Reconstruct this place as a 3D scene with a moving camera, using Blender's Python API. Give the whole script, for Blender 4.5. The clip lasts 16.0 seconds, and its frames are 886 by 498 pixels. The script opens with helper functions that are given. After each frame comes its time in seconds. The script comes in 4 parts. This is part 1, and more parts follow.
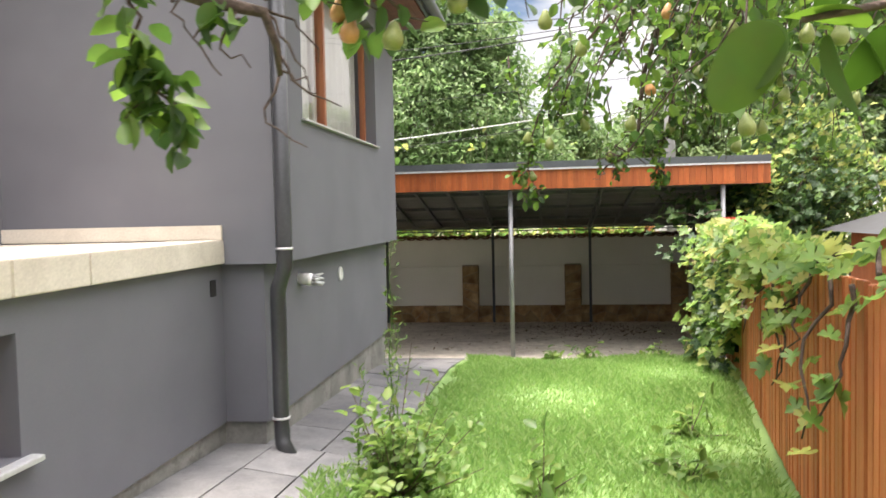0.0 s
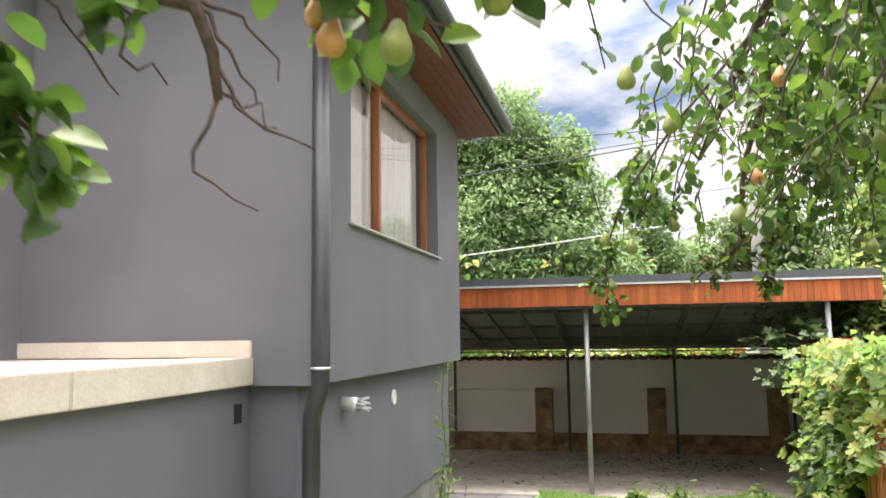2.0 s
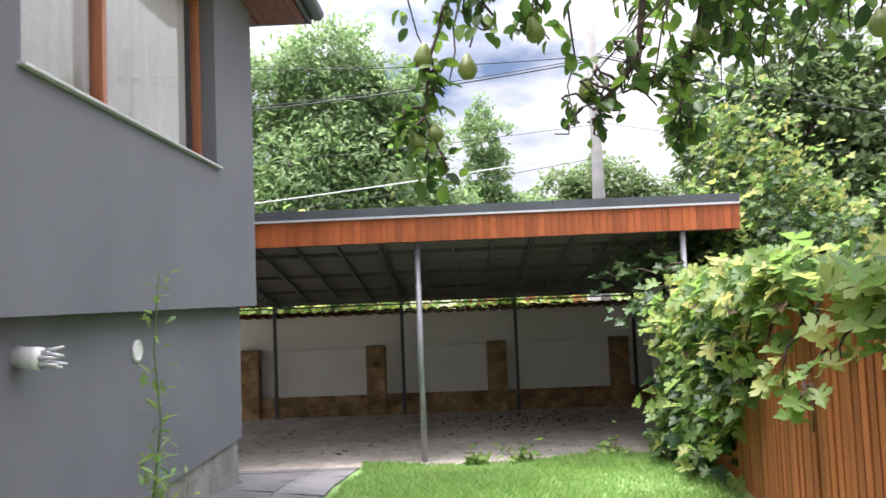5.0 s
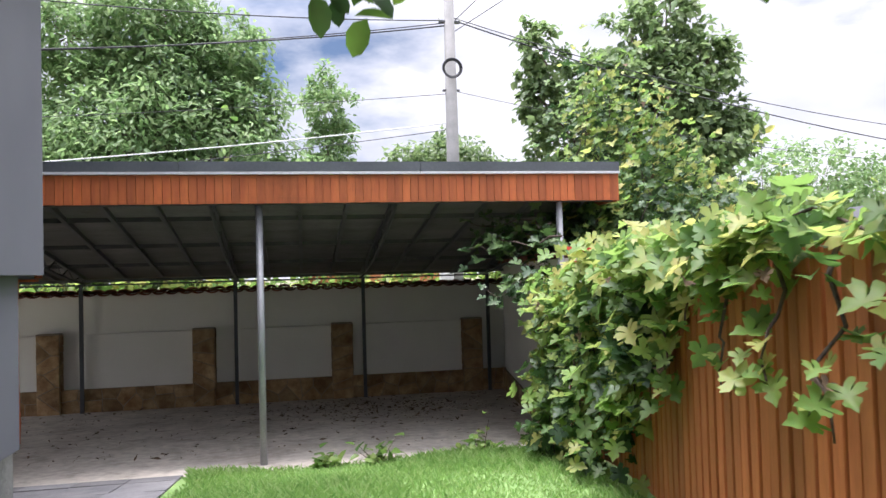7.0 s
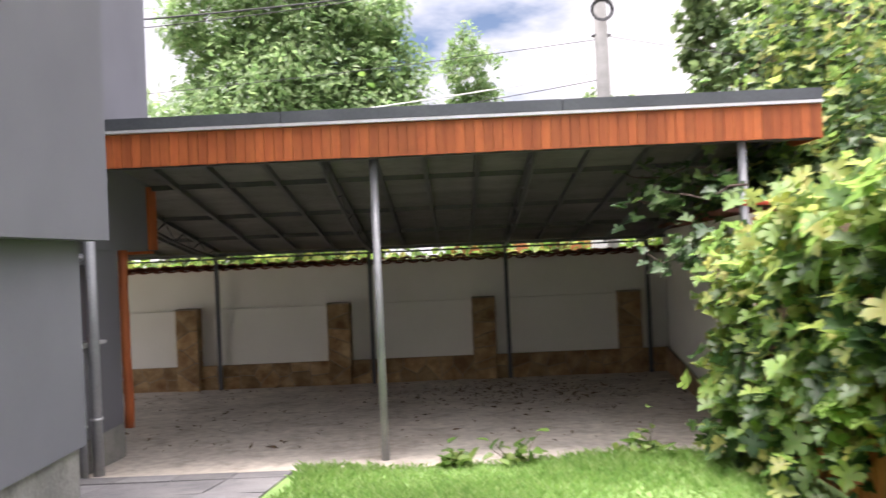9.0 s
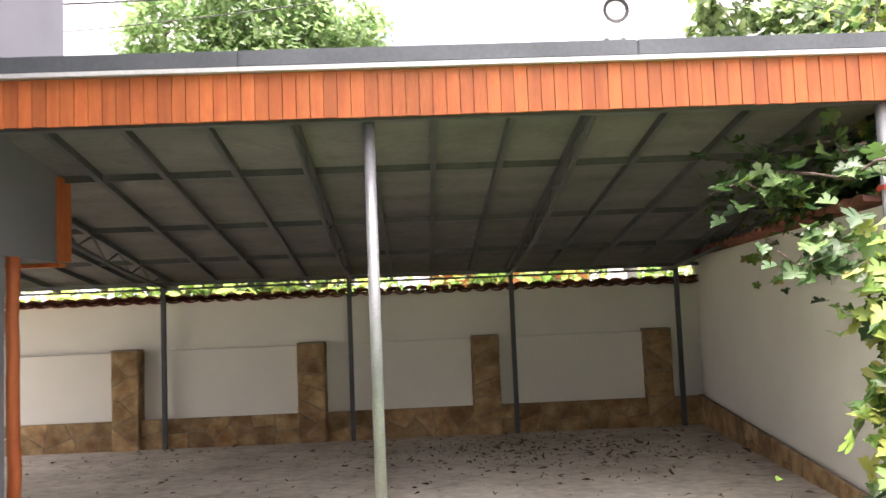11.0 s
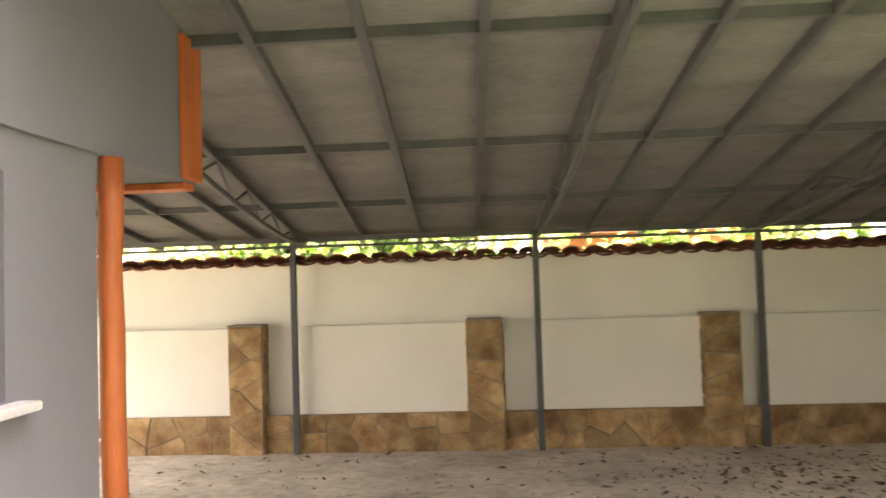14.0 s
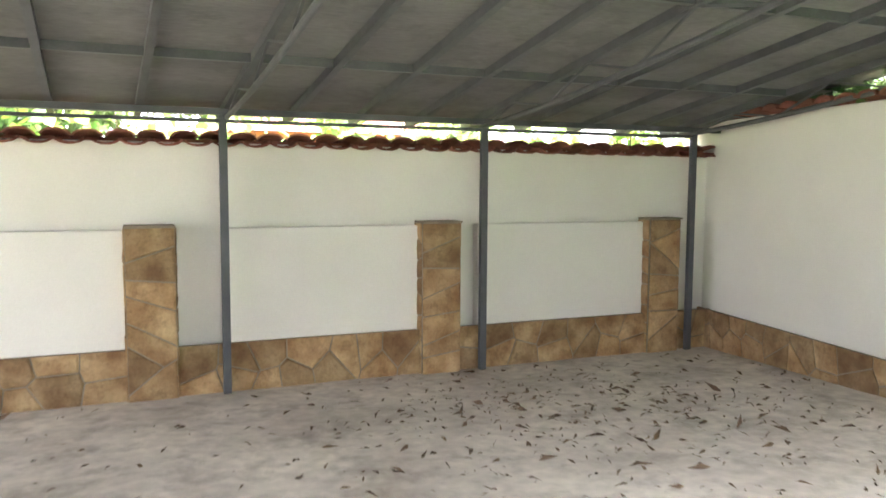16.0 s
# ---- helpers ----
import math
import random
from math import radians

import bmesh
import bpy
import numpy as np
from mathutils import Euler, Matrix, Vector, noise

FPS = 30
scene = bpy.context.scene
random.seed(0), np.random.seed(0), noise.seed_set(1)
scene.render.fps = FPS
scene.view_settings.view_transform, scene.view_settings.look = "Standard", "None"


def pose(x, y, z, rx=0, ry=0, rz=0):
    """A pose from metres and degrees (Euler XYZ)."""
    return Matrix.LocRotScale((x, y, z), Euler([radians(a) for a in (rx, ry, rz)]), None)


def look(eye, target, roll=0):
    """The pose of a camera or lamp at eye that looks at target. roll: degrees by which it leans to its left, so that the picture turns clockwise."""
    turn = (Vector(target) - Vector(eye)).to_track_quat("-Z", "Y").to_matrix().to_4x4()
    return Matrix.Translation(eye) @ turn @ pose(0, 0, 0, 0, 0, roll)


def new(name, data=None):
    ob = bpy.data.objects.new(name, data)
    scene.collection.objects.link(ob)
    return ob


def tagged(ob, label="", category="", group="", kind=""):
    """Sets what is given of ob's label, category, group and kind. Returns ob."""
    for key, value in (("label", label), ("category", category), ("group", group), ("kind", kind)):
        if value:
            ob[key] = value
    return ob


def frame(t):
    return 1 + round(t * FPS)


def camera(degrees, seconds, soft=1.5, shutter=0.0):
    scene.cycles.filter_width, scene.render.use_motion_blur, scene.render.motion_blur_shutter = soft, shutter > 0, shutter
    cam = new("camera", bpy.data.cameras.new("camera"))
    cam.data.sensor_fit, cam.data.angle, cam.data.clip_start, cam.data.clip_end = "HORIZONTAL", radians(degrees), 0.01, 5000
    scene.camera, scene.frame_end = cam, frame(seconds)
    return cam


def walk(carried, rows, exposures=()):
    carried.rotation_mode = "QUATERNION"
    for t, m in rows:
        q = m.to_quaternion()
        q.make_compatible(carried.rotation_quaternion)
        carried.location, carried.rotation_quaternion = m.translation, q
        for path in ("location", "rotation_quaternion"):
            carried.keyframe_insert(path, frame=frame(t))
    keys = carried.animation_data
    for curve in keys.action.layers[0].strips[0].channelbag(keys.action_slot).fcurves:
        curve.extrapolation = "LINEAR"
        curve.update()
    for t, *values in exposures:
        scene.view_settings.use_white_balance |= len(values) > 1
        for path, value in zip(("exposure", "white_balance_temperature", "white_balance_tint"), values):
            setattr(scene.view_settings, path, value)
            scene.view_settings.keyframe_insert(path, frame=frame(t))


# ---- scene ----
cam = camera(60.2, 16.0, shutter=0.4)
PATH = [
    (0, (0.235, -1.424, 2.391), (-0.032, 0.556, 2.298), -1.3),
    (0.5, (0.342, -1.238, 2.385), (0.081, 0.745, 2.393), -0.3),
    (1, (0.349, -1.144, 2.435), (-0.056, 0.807, 2.607), -0.8),
    (1.5, (0.212, -0.939, 2.434), (-0.244, 0.989, 2.709), -2.7),
    (2, (0.206, -0.682, 2.365), (-0.244, 1.255, 2.587), -0.8),
    (2.5, (0.253, -0.412, 2.342), (-0.188, 1.534, 2.476), -0.8),
    (3, (0.247, -0.102, 2.33), (-0.077, 1.871, 2.391), -3.7),
    (5.5, (0.205, 1.354, 2.069), (0.317, 3.346, 2.199), -2.1),
    (6, (0.115, 1.595, 2.08), (0.437, 3.568, 2.158), -2.5),
    (6.5, (0.099, 1.928, 2.065), (0.477, 3.891, 2.12), -0.9),
    (7, (0.063, 2.275, 2.019), (0.443, 4.237, 2.083), -1.6),
    (7.5, (0.082, 2.569, 2.006), (0.477, 4.529, 2.071), -1.3),
    (8, (0.17, 2.85, 2.024), (0.391, 4.838, 2.058), 0.5),
    (8.5, (0.293, 3.132, 1.961), (0.434, 5.127, 1.977), -0.7),
    (9, (0.322, 3.478, 1.927), (0.305, 5.478, 1.939), -2.5),
    (9.5, (0.386, 3.947, 1.922), (0.121, 5.929, 1.927), -3.0),
    (10, (0.3, 4.306, 1.76), (0.264, 6.298, 1.934), -2.1),
    (10.2, (0.267, 4.532, 1.739), (0.211, 6.525, 1.899), -1.9),
    (12.5, (-0.816, 6.474, 1.554), (-0.426, 8.432, 1.671), -3.1),
    (13, (-1.008, 6.91, 1.61), (-0.64, 8.875, 1.665), -2.2),
    (13.5, (-1.138, 7.322, 1.671), (-1.165, 9.318, 1.785), -2.9),
    (14, (-1.323, 7.774, 1.63), (-1.446, 9.769, 1.71), -1.8),
    (14.5, (-1.494, 8.236, 1.597), (-1.817, 10.208, 1.677), 0.4),
    (15, (-1.582, 8.629, 1.413), (-1.66, 10.626, 1.332), -1.3),
    (15.5, (-1.423, 8.915, 1.463), (-0.886, 10.829, 1.243), 0.1),
    (16, (-1.529, 9.348, 1.556), (-0.772, 11.191, 1.384), 0.3),
]
EXPOSURES = [(0.0, 1.1, 6800, 15), (3.0, 1.1, 6700, 17), (5.5, 0.88, 6100, 19), (8.0, 0.72, 6000, 20), (9.0, 1.1, 6500, 21), (9.6, 1.3, 6600, 21), (10.2, 1.75, 6700, 22), (12.5, 2.75, 6900, 22), (13.0, 3.2, 5900, 20), (13.5, 3.15, 7200, 21), (14.0, 3.15, 7800, 20), (14.8, 3.2, 7900, 21), (15.5, 3.85, 6500, 16), (16.0, 3.95, 6200, 15)]
walk(cam, [(t, look(eye, target, roll)) for t, eye, target, roll in PATH], EXPOSURES)

# ---- world and sun ----
SUN_EL, SUN_ROT = radians(81), radians(278)
world = bpy.data.worlds.new("sky_world")
scene.world = world
world.use_nodes = True
wn, wl = world.node_tree.nodes, world.node_tree.links
wn.clear()
w_out, w_bg = wn.new("ShaderNodeOutputWorld"), wn.new("ShaderNodeBackground")
w_sky = wn.new("ShaderNodeTexSky")
w_sky.sky_type, w_sky.sun_disc, w_sky.sun_elevation, w_sky.sun_rotation = "NISHITA", False, SUN_EL, SUN_ROT
w_tc, w_map = wn.new("ShaderNodeTexCoord"), wn.new("ShaderNodeMapping")
w_map.inputs["Scale"].default_value = (1.0, 1.0, 2.6)
w_map.inputs["Rotation"].default_value = (0, 0, radians(-45))
w_noise, w_ramp, w_mix = wn.new("ShaderNodeTexNoise"), wn.new("ShaderNodeValToRGB"), wn.new("ShaderNodeMixRGB")
w_noise.inputs["Scale"].default_value, w_noise.inputs["Detail"].default_value, w_noise.inputs["Roughness"].default_value = 2.3, 7, 0.55
w_ramp.color_ramp.elements[0].position, w_ramp.color_ramp.elements[1].position = 0.29, 0.43
w_noise2, w_ramp2 = wn.new("ShaderNodeTexNoise"), wn.new("ShaderNodeValToRGB")
w_noise2.inputs["Scale"].default_value, w_noise2.inputs["Detail"].default_value = 4.0, 6
w_ramp2.color_ramp.elements[0].color, w_ramp2.color_ramp.elements[1].color = (7.6, 7.9, 8.4, 1), (10.5, 10.5, 10.4, 1)
w_ramp2.color_ramp.elements[0].position, w_ramp2.color_ramp.elements[1].position = 0.35, 0.6
wl.new(w_tc.outputs["Generated"], w_map.inputs["Vector"])
wl.new(w_map.outputs["Vector"], w_noise.inputs["Vector"])
wl.new(w_map.outputs["Vector"], w_noise2.inputs["Vector"])
wl.new(w_noise.outputs["Fac"], w_ramp.inputs["Fac"])
wl.new(w_noise2.outputs["Fac"], w_ramp2.inputs["Fac"])
wl.new(w_ramp.outputs["Color"], w_mix.inputs["Fac"])
wl.new(w_sky.outputs["Color"], w_mix.inputs["Color1"])
wl.new(w_ramp2.outputs["Color"], w_mix.inputs["Color2"])
# an overcast sky is brighter towards the zenith
w_sep, w_rise, w_mul = wn.new("ShaderNodeSeparateXYZ"), wn.new("ShaderNodeMapRange"), wn.new("ShaderNodeMixRGB")
w_rise.inputs["From Min"].default_value, w_rise.inputs["From Max"].default_value = 0.3, 1.0
w_rise.inputs["To Min"].default_value, w_rise.inputs["To Max"].default_value = 0.68, 3.2
w_mul.blend_type = "MULTIPLY"
w_mul.inputs["Fac"].default_value = 1.0
wl.new(w_tc.outputs["Generated"], w_sep.inputs["Vector"])
wl.new(w_sep.outputs["Z"], w_rise.inputs["Value"])
wl.new(w_mix.outputs["Color"], w_mul.inputs["Color1"])
wl.new(w_rise.outputs["Result"], w_mul.inputs["Color2"])
wl.new(w_mul.outputs["Color"], w_bg.inputs["Color"])
w_bg.inputs["Strength"].default_value = 0.095
wl.new(w_bg.outputs["Background"], w_out.inputs["Surface"])

sun = new("sun", bpy.data.lights.new("sun", "SUN"))
sun.data.energy, sun.data.angle, sun.data.color = 5.0, radians(24), (1.0, 0.95, 0.87)
sun.matrix_world = look((-2.1, 0.3, 14), (0, 0, 0))


# ---- materials ----
def mat(name, a, b, scale=3.0, rough=0.8, bump=0.15, fine=60.0, metal=0.0, stretch=(1, 1, 1), rand=0.0, spec=0.5, c=None, translucent=0.0, dirt=0.0, fine_amount=0.25):
    """Two-scale procedural surface: broad variation a to b, fine grain, optional per-piece variation."""
    m = bpy.data.materials.new(name)
    m.use_nodes = True
    n, l = m.node_tree.nodes, m.node_tree.links
    p = n["Principled BSDF"]
    tc, mp = n.new("ShaderNodeNewGeometry"), n.new("ShaderNodeMapping")
    mp.inputs["Scale"].default_value = stretch
    l.new(tc.outputs["Position"], mp.inputs["Vector"])
    n1, n2 = n.new("ShaderNodeTexNoise"), n.new("ShaderNodeTexNoise")
    n1.inputs["Scale"].default_value, n1.inputs["Detail"].default_value = scale, 5
    n2.inputs["Scale"].default_value, n2.inputs["Detail"].default_value = fine, 4
    l.new(mp.outputs["Vector"], n1.inputs["Vector"])
    l.new(mp.outputs["Vector"], n2.inputs["Vector"])
    r = n.new("ShaderNodeValToRGB")
    r.color_ramp.elements[0].position, r.color_ramp.elements[1].position = 0.3, 0.7
    r.color_ramp.elements[0].color, r.color_ramp.elements[1].color = (*a, 1), (*b, 1)
    if c:
        e = r.color_ramp.elements.new(0.5)
        e.color = (*c, 1)
    l.new(n1.outputs["Fac"], r.inputs["Fac"])
    grain = n.new("ShaderNodeMapRange")
    grain.inputs["To Min"].default_value, grain.inputs["To Max"].default_value = 1 - fine_amount, 1 + fine_amount
    l.new(n2.outputs["Fac"], grain.inputs["Value"])
    mul = n.new("ShaderNodeMixRGB")
    mul.blend_type = "MULTIPLY"
    mul.inputs["Fac"].default_value = 1
    l.new(r.outputs["Color"], mul.inputs["Color1"])
    l.new(grain.outputs["Result"], mul.inputs["Color2"])
    col = mul.outputs["Color"]
    if rand:
        oi, hsv, mr = n.new("ShaderNodeObjectInfo"), n.new("ShaderNodeHueSaturation"), n.new("ShaderNodeMapRange")
        mr.inputs["To Min"].default_value, mr.inputs["To Max"].default_value = 1 - rand, 1 + rand
        l.new(oi.outputs["Random"], mr.inputs["Value"])
        l.new(mr.outputs["Result"], hsv.inputs["Value"])
        l.new(col, hsv.inputs["Color"])
        col = hsv.outputs["Color"]
    if dirt:
        n3, r3, mx = n.new("ShaderNodeTexNoise"), n.new("ShaderNodeValToRGB"), n.new("ShaderNodeMixRGB")
        n3.inputs["Scale"].default_value, n3.inputs["Detail"].default_value, n3.inputs["Roughness"].default_value = scale * 2.7, 8, 0.7
        r3.color_ramp.elements[0].position, r3.color_ramp.elements[1].position = 0.5, 0.68
        r3.color_ramp.elements[1].color = (dirt, dirt, dirt, 1)
        l.new(tc.outputs["Position"], n3.inputs["Vector"])
        l.new(n3.outputs["Fac"], r3.inputs["Fac"])
        l.new(r3.outputs["Color"], mx.inputs["Fac"])
        l.new(col, mx.inputs["Color1"])
        mx.inputs["Color2"].default_value = (a[0] * 0.35, a[1] * 0.33, a[2] * 0.3, 1)
        col = mx.outputs["Color"]
    l.new(col, p.inputs["Base Color"])
    p.inputs["Roughness"].default_value, p.inputs["Metallic"].default_value = rough, metal
    p.inputs["Specular IOR Level"].default_value = spec
    if bump:
        bp = n.new("ShaderNodeBump")
        bp.inputs["Strength"].default_value, bp.inputs["Distance"].default_value = bump, 0.01
        l.new(n2.outputs["Fac"], bp.inputs["Height"])
        l.new(bp.outputs["Normal"], p.inputs["Normal"])
    if translucent:
        tr, ms = n.new("ShaderNodeBsdfTranslucent"), n.new("ShaderNodeMixShader")
        l.new(col, tr.inputs["Color"])
        ms.inputs["Fac"].default_value = translucent
        l.new(p.outputs["BSDF"], ms.inputs[1])
        l.new(tr.outputs["BSDF"], ms.inputs[2])
        l.new(ms.outputs["Shader"], n["Material Output"].inputs["Surface"])
    return m


def leaf_mat(name, a, b, c, translucent=0.35, rough=0.5):
    """Leaves that vary one by one."""
    m = bpy.data.materials.new(name)
    m.use_nodes = True
    n, l = m.node_tree.nodes, m.node_tree.links
    p = n["Principled BSDF"]
    g, oi, ad, fr, r = n.new("ShaderNodeNewGeometry"), n.new("ShaderNodeObjectInfo"), n.new("ShaderNodeMath"), n.new("ShaderNodeMath"), n.new("ShaderNodeValToRGB")
    l.new(g.outputs["Random Per Island"], ad.inputs[0])
    l.new(oi.outputs["Random"], ad.inputs[1])
    fr.operation = "FRACT"
    l.new(ad.outputs[0], fr.inputs[0])
    l.new(fr.outputs[0], r.inputs["Fac"])
    r.color_ramp.elements[0].color, r.color_ramp.elements[1].color = (*a, 1), (*c, 1)
    e = r.color_ramp.elements.new(0.55)
    e.color = (*b, 1)
    ns, mx = n.new("ShaderNodeTexNoise"), n.new("ShaderNodeMixRGB")
    ns.inputs["Scale"].default_value = 40
    l.new(g.outputs["Position"], ns.inputs["Vector"])
    mx.blend_type = "MULTIPLY"
    mx.inputs["Fac"].default_value = 0.5
    l.new(r.outputs["Color"], mx.inputs["Color1"])
    l.new(ns.outputs["Color"], mx.inputs["Color2"])
    l.new(mx.outputs["Color"], p.inputs["Base Color"])
    p.inputs["Roughness"].default_value = rough
    tr, ms = n.new("ShaderNodeBsdfTranslucent"), n.new("ShaderNodeMixShader")
    l.new(r.outputs["Color"], tr.inputs["Color"])
    ms.inputs["Fac"].default_value = translucent
    l.new(p.outputs["BSDF"], ms.inputs[1])
    l.new(tr.outputs["BSDF"], ms.inputs[2])
    l.new(ms.outputs["Shader"], n["Material Output"].inputs["Surface"])
    return m


def glass_mat(name):
    m = bpy.data.materials.new(name)
    m.use_nodes = True
    n, l = m.node_tree.nodes, m.node_tree.links
    gl, tr, ms, fr = n.new("ShaderNodeBsdfGlossy"), n.new("ShaderNodeBsdfTransparent"), n.new("ShaderNodeMixShader"), n.new("ShaderNodeFresnel")
    gl.inputs["Roughness"].default_value = 0.02
    fr.inputs["IOR"].default_value = 1.7
    l.new(fr.outputs["Fac"], ms.inputs["Fac"])
    l.new(tr.outputs["BSDF"], ms.inputs[1])
    l.new(gl.outputs["BSDF"], ms.inputs[2])
    l.new(ms.outputs["Shader"], n["Material Output"].inputs["Surface"])
    return m


M_RENDER = mat("grey_render", (0.142, 0.143, 0.163), (0.172, 0.173, 0.195), 1.2, 0.9, 0.25, 220, spec=0.25, fine_amount=0.12)
M_PLINTH = mat("plinth_concrete", (0.15, 0.15, 0.14), (0.30, 0.29, 0.27), 2.5, 0.95, 0.5, 45, dirt=0.5)
M_SLAB = mat("beige_terrace_stone", (0.56, 0.50, 0.42), (0.70, 0.64, 0.55), 2.0, 0.7, 0.1, 80, dirt=0.15)
M_WHITE = mat("cream_plaster", (0.74, 0.72, 0.67), (0.82, 0.80, 0.75), 0.9, 0.9, 0.12, 120, spec=0.2, fine_amount=0.08)
M_STONE = mat("brown_sandstone", (0.20, 0.105, 0.045), (0.46, 0.33, 0.18), 5.0, 0.85, 0.7, 45, rand=0.30, c=(0.32, 0.205, 0.10), dirt=0.4)
M_MORTAR = mat("grey_mortar", (0.20, 0.165, 0.12), (0.31, 0.26, 0.20), 8, 0.95, 0.5, 90)
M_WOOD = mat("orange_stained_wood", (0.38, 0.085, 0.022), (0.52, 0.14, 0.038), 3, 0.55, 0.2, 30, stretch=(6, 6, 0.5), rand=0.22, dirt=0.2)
M_FENCE = mat("red_brown_fence_paint", (0.40, 0.112, 0.037), (0.53, 0.165, 0.06), 3, 0.6, 0.2, 30, stretch=(5, 5, 0.5), rand=0.2)
M_POST = mat("galvanised_post_paint", (0.23, 0.235, 0.25), (0.32, 0.325, 0.34), 4, 0.5, 0.1, 60, metal=0.3)
M_DARK = mat("dark_grey_steel_paint", (0.055, 0.06, 0.07), (0.085, 0.09, 0.10), 6, 0.5, 0.1, 80)
M_STEEL = mat("grey_truss_paint", (0.062, 0.064, 0.07), (0.095, 0.097, 0.105), 6, 0.5, 0.1, 80)
M_FLASH = mat("anthracite_flashing", (0.075, 0.083, 0.095), (0.11, 0.12, 0.135), 2, 0.45, 0.05, 40, metal=0.2)
M_ALU = mat("bright_metal_edge", (0.6, 0.6, 0.62), (0.7, 0.7, 0.72), 3, 0.4, 0.05, 50, metal=0.4)
M_PANEL = mat("grey_roof_boarding", (0.135, 0.130, 0.130), (0.20, 0.192, 0.19), 1.3, 0.9, 0.4, 25, stretch=(0.6, 2.0, 1), dirt=0.35)
M_FLOOR = mat("sandy_concrete", (0.42, 0.37, 0.31), (0.60, 0.54, 0.46), 1.4, 0.95, 0.8, 11, fine_amount=0.4, dirt=0.5, c=(0.50, 0.45, 0.385))
M_SLATE = mat("slate_paving", (0.12, 0.12, 0.128), (0.21, 0.205, 0.205), 3, 0.85, 0.4, 50, rand=0.25, dirt=0.3)
M_SOIL = mat("earth", (0.12, 0.11, 0.07), (0.18, 0.19, 0.10), 3, 1.0, 0.5, 40)
M_LAWN = mat("lawn_soil", (0.12, 0.21, 0.06), (0.20, 0.31, 0.10), 3, 1.0, 0.5, 60)
M_TILE = mat("clay_roof_tile", (0.14, 0.05, 0.035), (0.27, 0.10, 0.07), 6, 0.85, 0.4, 50, rand=0.3, dirt=0.5)
M_BARK = mat("bark", (0.07, 0.05, 0.035), (0.17, 0.13, 0.10), 20, 0.95, 0.8, 90)
M_TWIG = mat("dark_twig_bark", (0.045, 0.03, 0.025), (0.12, 0.085, 0.07), 30, 0.95, 0.6, 120)
M_PIPE = mat("anthracite_downpipe", (0.05, 0.052, 0.058), (0.075, 0.076, 0.082), 3, 0.32, 0.04, 60, metal=0.3)
M_PIPE2 = mat("grey_downpipe", (0.26, 0.27, 0.29), (0.33, 0.34, 0.36), 3, 0.4, 0.04, 60, metal=0.2)
M_FRAME = mat("window_frame_wood", (0.30, 0.10, 0.045), (0.42, 0.16, 0.07), 4, 0.4, 0.1, 40, stretch=(5, 5, 0.6))
M_CURTAIN = mat("pale_curtain", (0.78, 0.78, 0.76), (0.88, 0.88, 0.86), 6, 0.95, 0.2, 60, stretch=(6, 6, 0.3))
# the eave soffit's own red-brown, reused as painted shade behind the fence slats
M_SOFFIT = mat("red_brown_soffit_gap_shade", (0.15, 0.045, 0.03), (0.22, 0.07, 0.045), 3, 0.6, 0.15, 40, stretch=(1, 6, 1))
M_POLE = mat("pole_concrete", (0.18, 0.18, 0.175), (0.26, 0.255, 0.25), 4, 0.9, 0.3, 60)
M_CABLE = mat("black_cable", (0.02, 0.02, 0.022), (0.035, 0.035, 0.04), 8, 0.6, 0.0, 60)
M_CABLE_W = mat("pale_cable", (0.6, 0.6, 0.58), (0.7, 0.7, 0.68), 8, 0.6, 0.0, 60)
M_PLASTIC = mat("white_plastic", (0.7, 0.7, 0.68), (0.78, 0.78, 0.76), 8, 0.4, 0.05, 60)
M_RED = mat("red_cap_paint", (0.5, 0.06, 0.03), (0.62, 0.1, 0.05), 8, 0.5, 0.1, 60)
M_BLUE = mat("blue_valve", (0.02, 0.08, 0.4), (0.03, 0.12, 0.5), 8, 0.4, 0.0, 60)
M_LITTER = mat("dry_leaf_litter", (0.05, 0.032, 0.02), (0.18, 0.12, 0.07), 12, 0.95, 0.2, 60)
M_PEAR = mat("pear_skin", (0.13, 0.17, 0.04), (0.24, 0.27, 0.08), 14, 0.45, 0.1, 150)
M_PEAR_RED = mat("ripe_pear_skin", (0.42, 0.17, 0.06), (0.50, 0.30, 0.12), 14, 0.45, 0.1, 150)
M_ORANGE = mat("orange_neighbour_render", (0.62, 0.22, 0.10), (0.72, 0.30, 0.15), 1, 0.9, 0.1, 40)
M_HOLE = mat("hole_shade_black", (0.012, 0.012, 0.013), (0.02, 0.02, 0.02), 3, 0.9, 0.0, 40)
M_GLASS = glass_mat("window_glass")
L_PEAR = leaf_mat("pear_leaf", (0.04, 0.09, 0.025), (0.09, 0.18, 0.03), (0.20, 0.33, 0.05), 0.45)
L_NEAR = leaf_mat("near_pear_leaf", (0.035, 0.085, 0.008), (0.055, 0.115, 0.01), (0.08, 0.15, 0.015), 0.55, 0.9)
# one vine leaf in two tones: light as if sunlit, dark for painted shade
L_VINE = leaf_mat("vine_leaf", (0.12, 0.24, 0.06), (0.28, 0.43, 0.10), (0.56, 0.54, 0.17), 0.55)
L_VINE_D = leaf_mat("shade_toned_vine_leaf", (0.03, 0.075, 0.025), (0.06, 0.13, 0.035), (0.12, 0.2, 0.05), 0.3)
L_TREE = leaf_mat("ash_leaf", (0.14, 0.25, 0.09), (0.23, 0.36, 0.14), (0.36, 0.48, 0.22), 0.55)
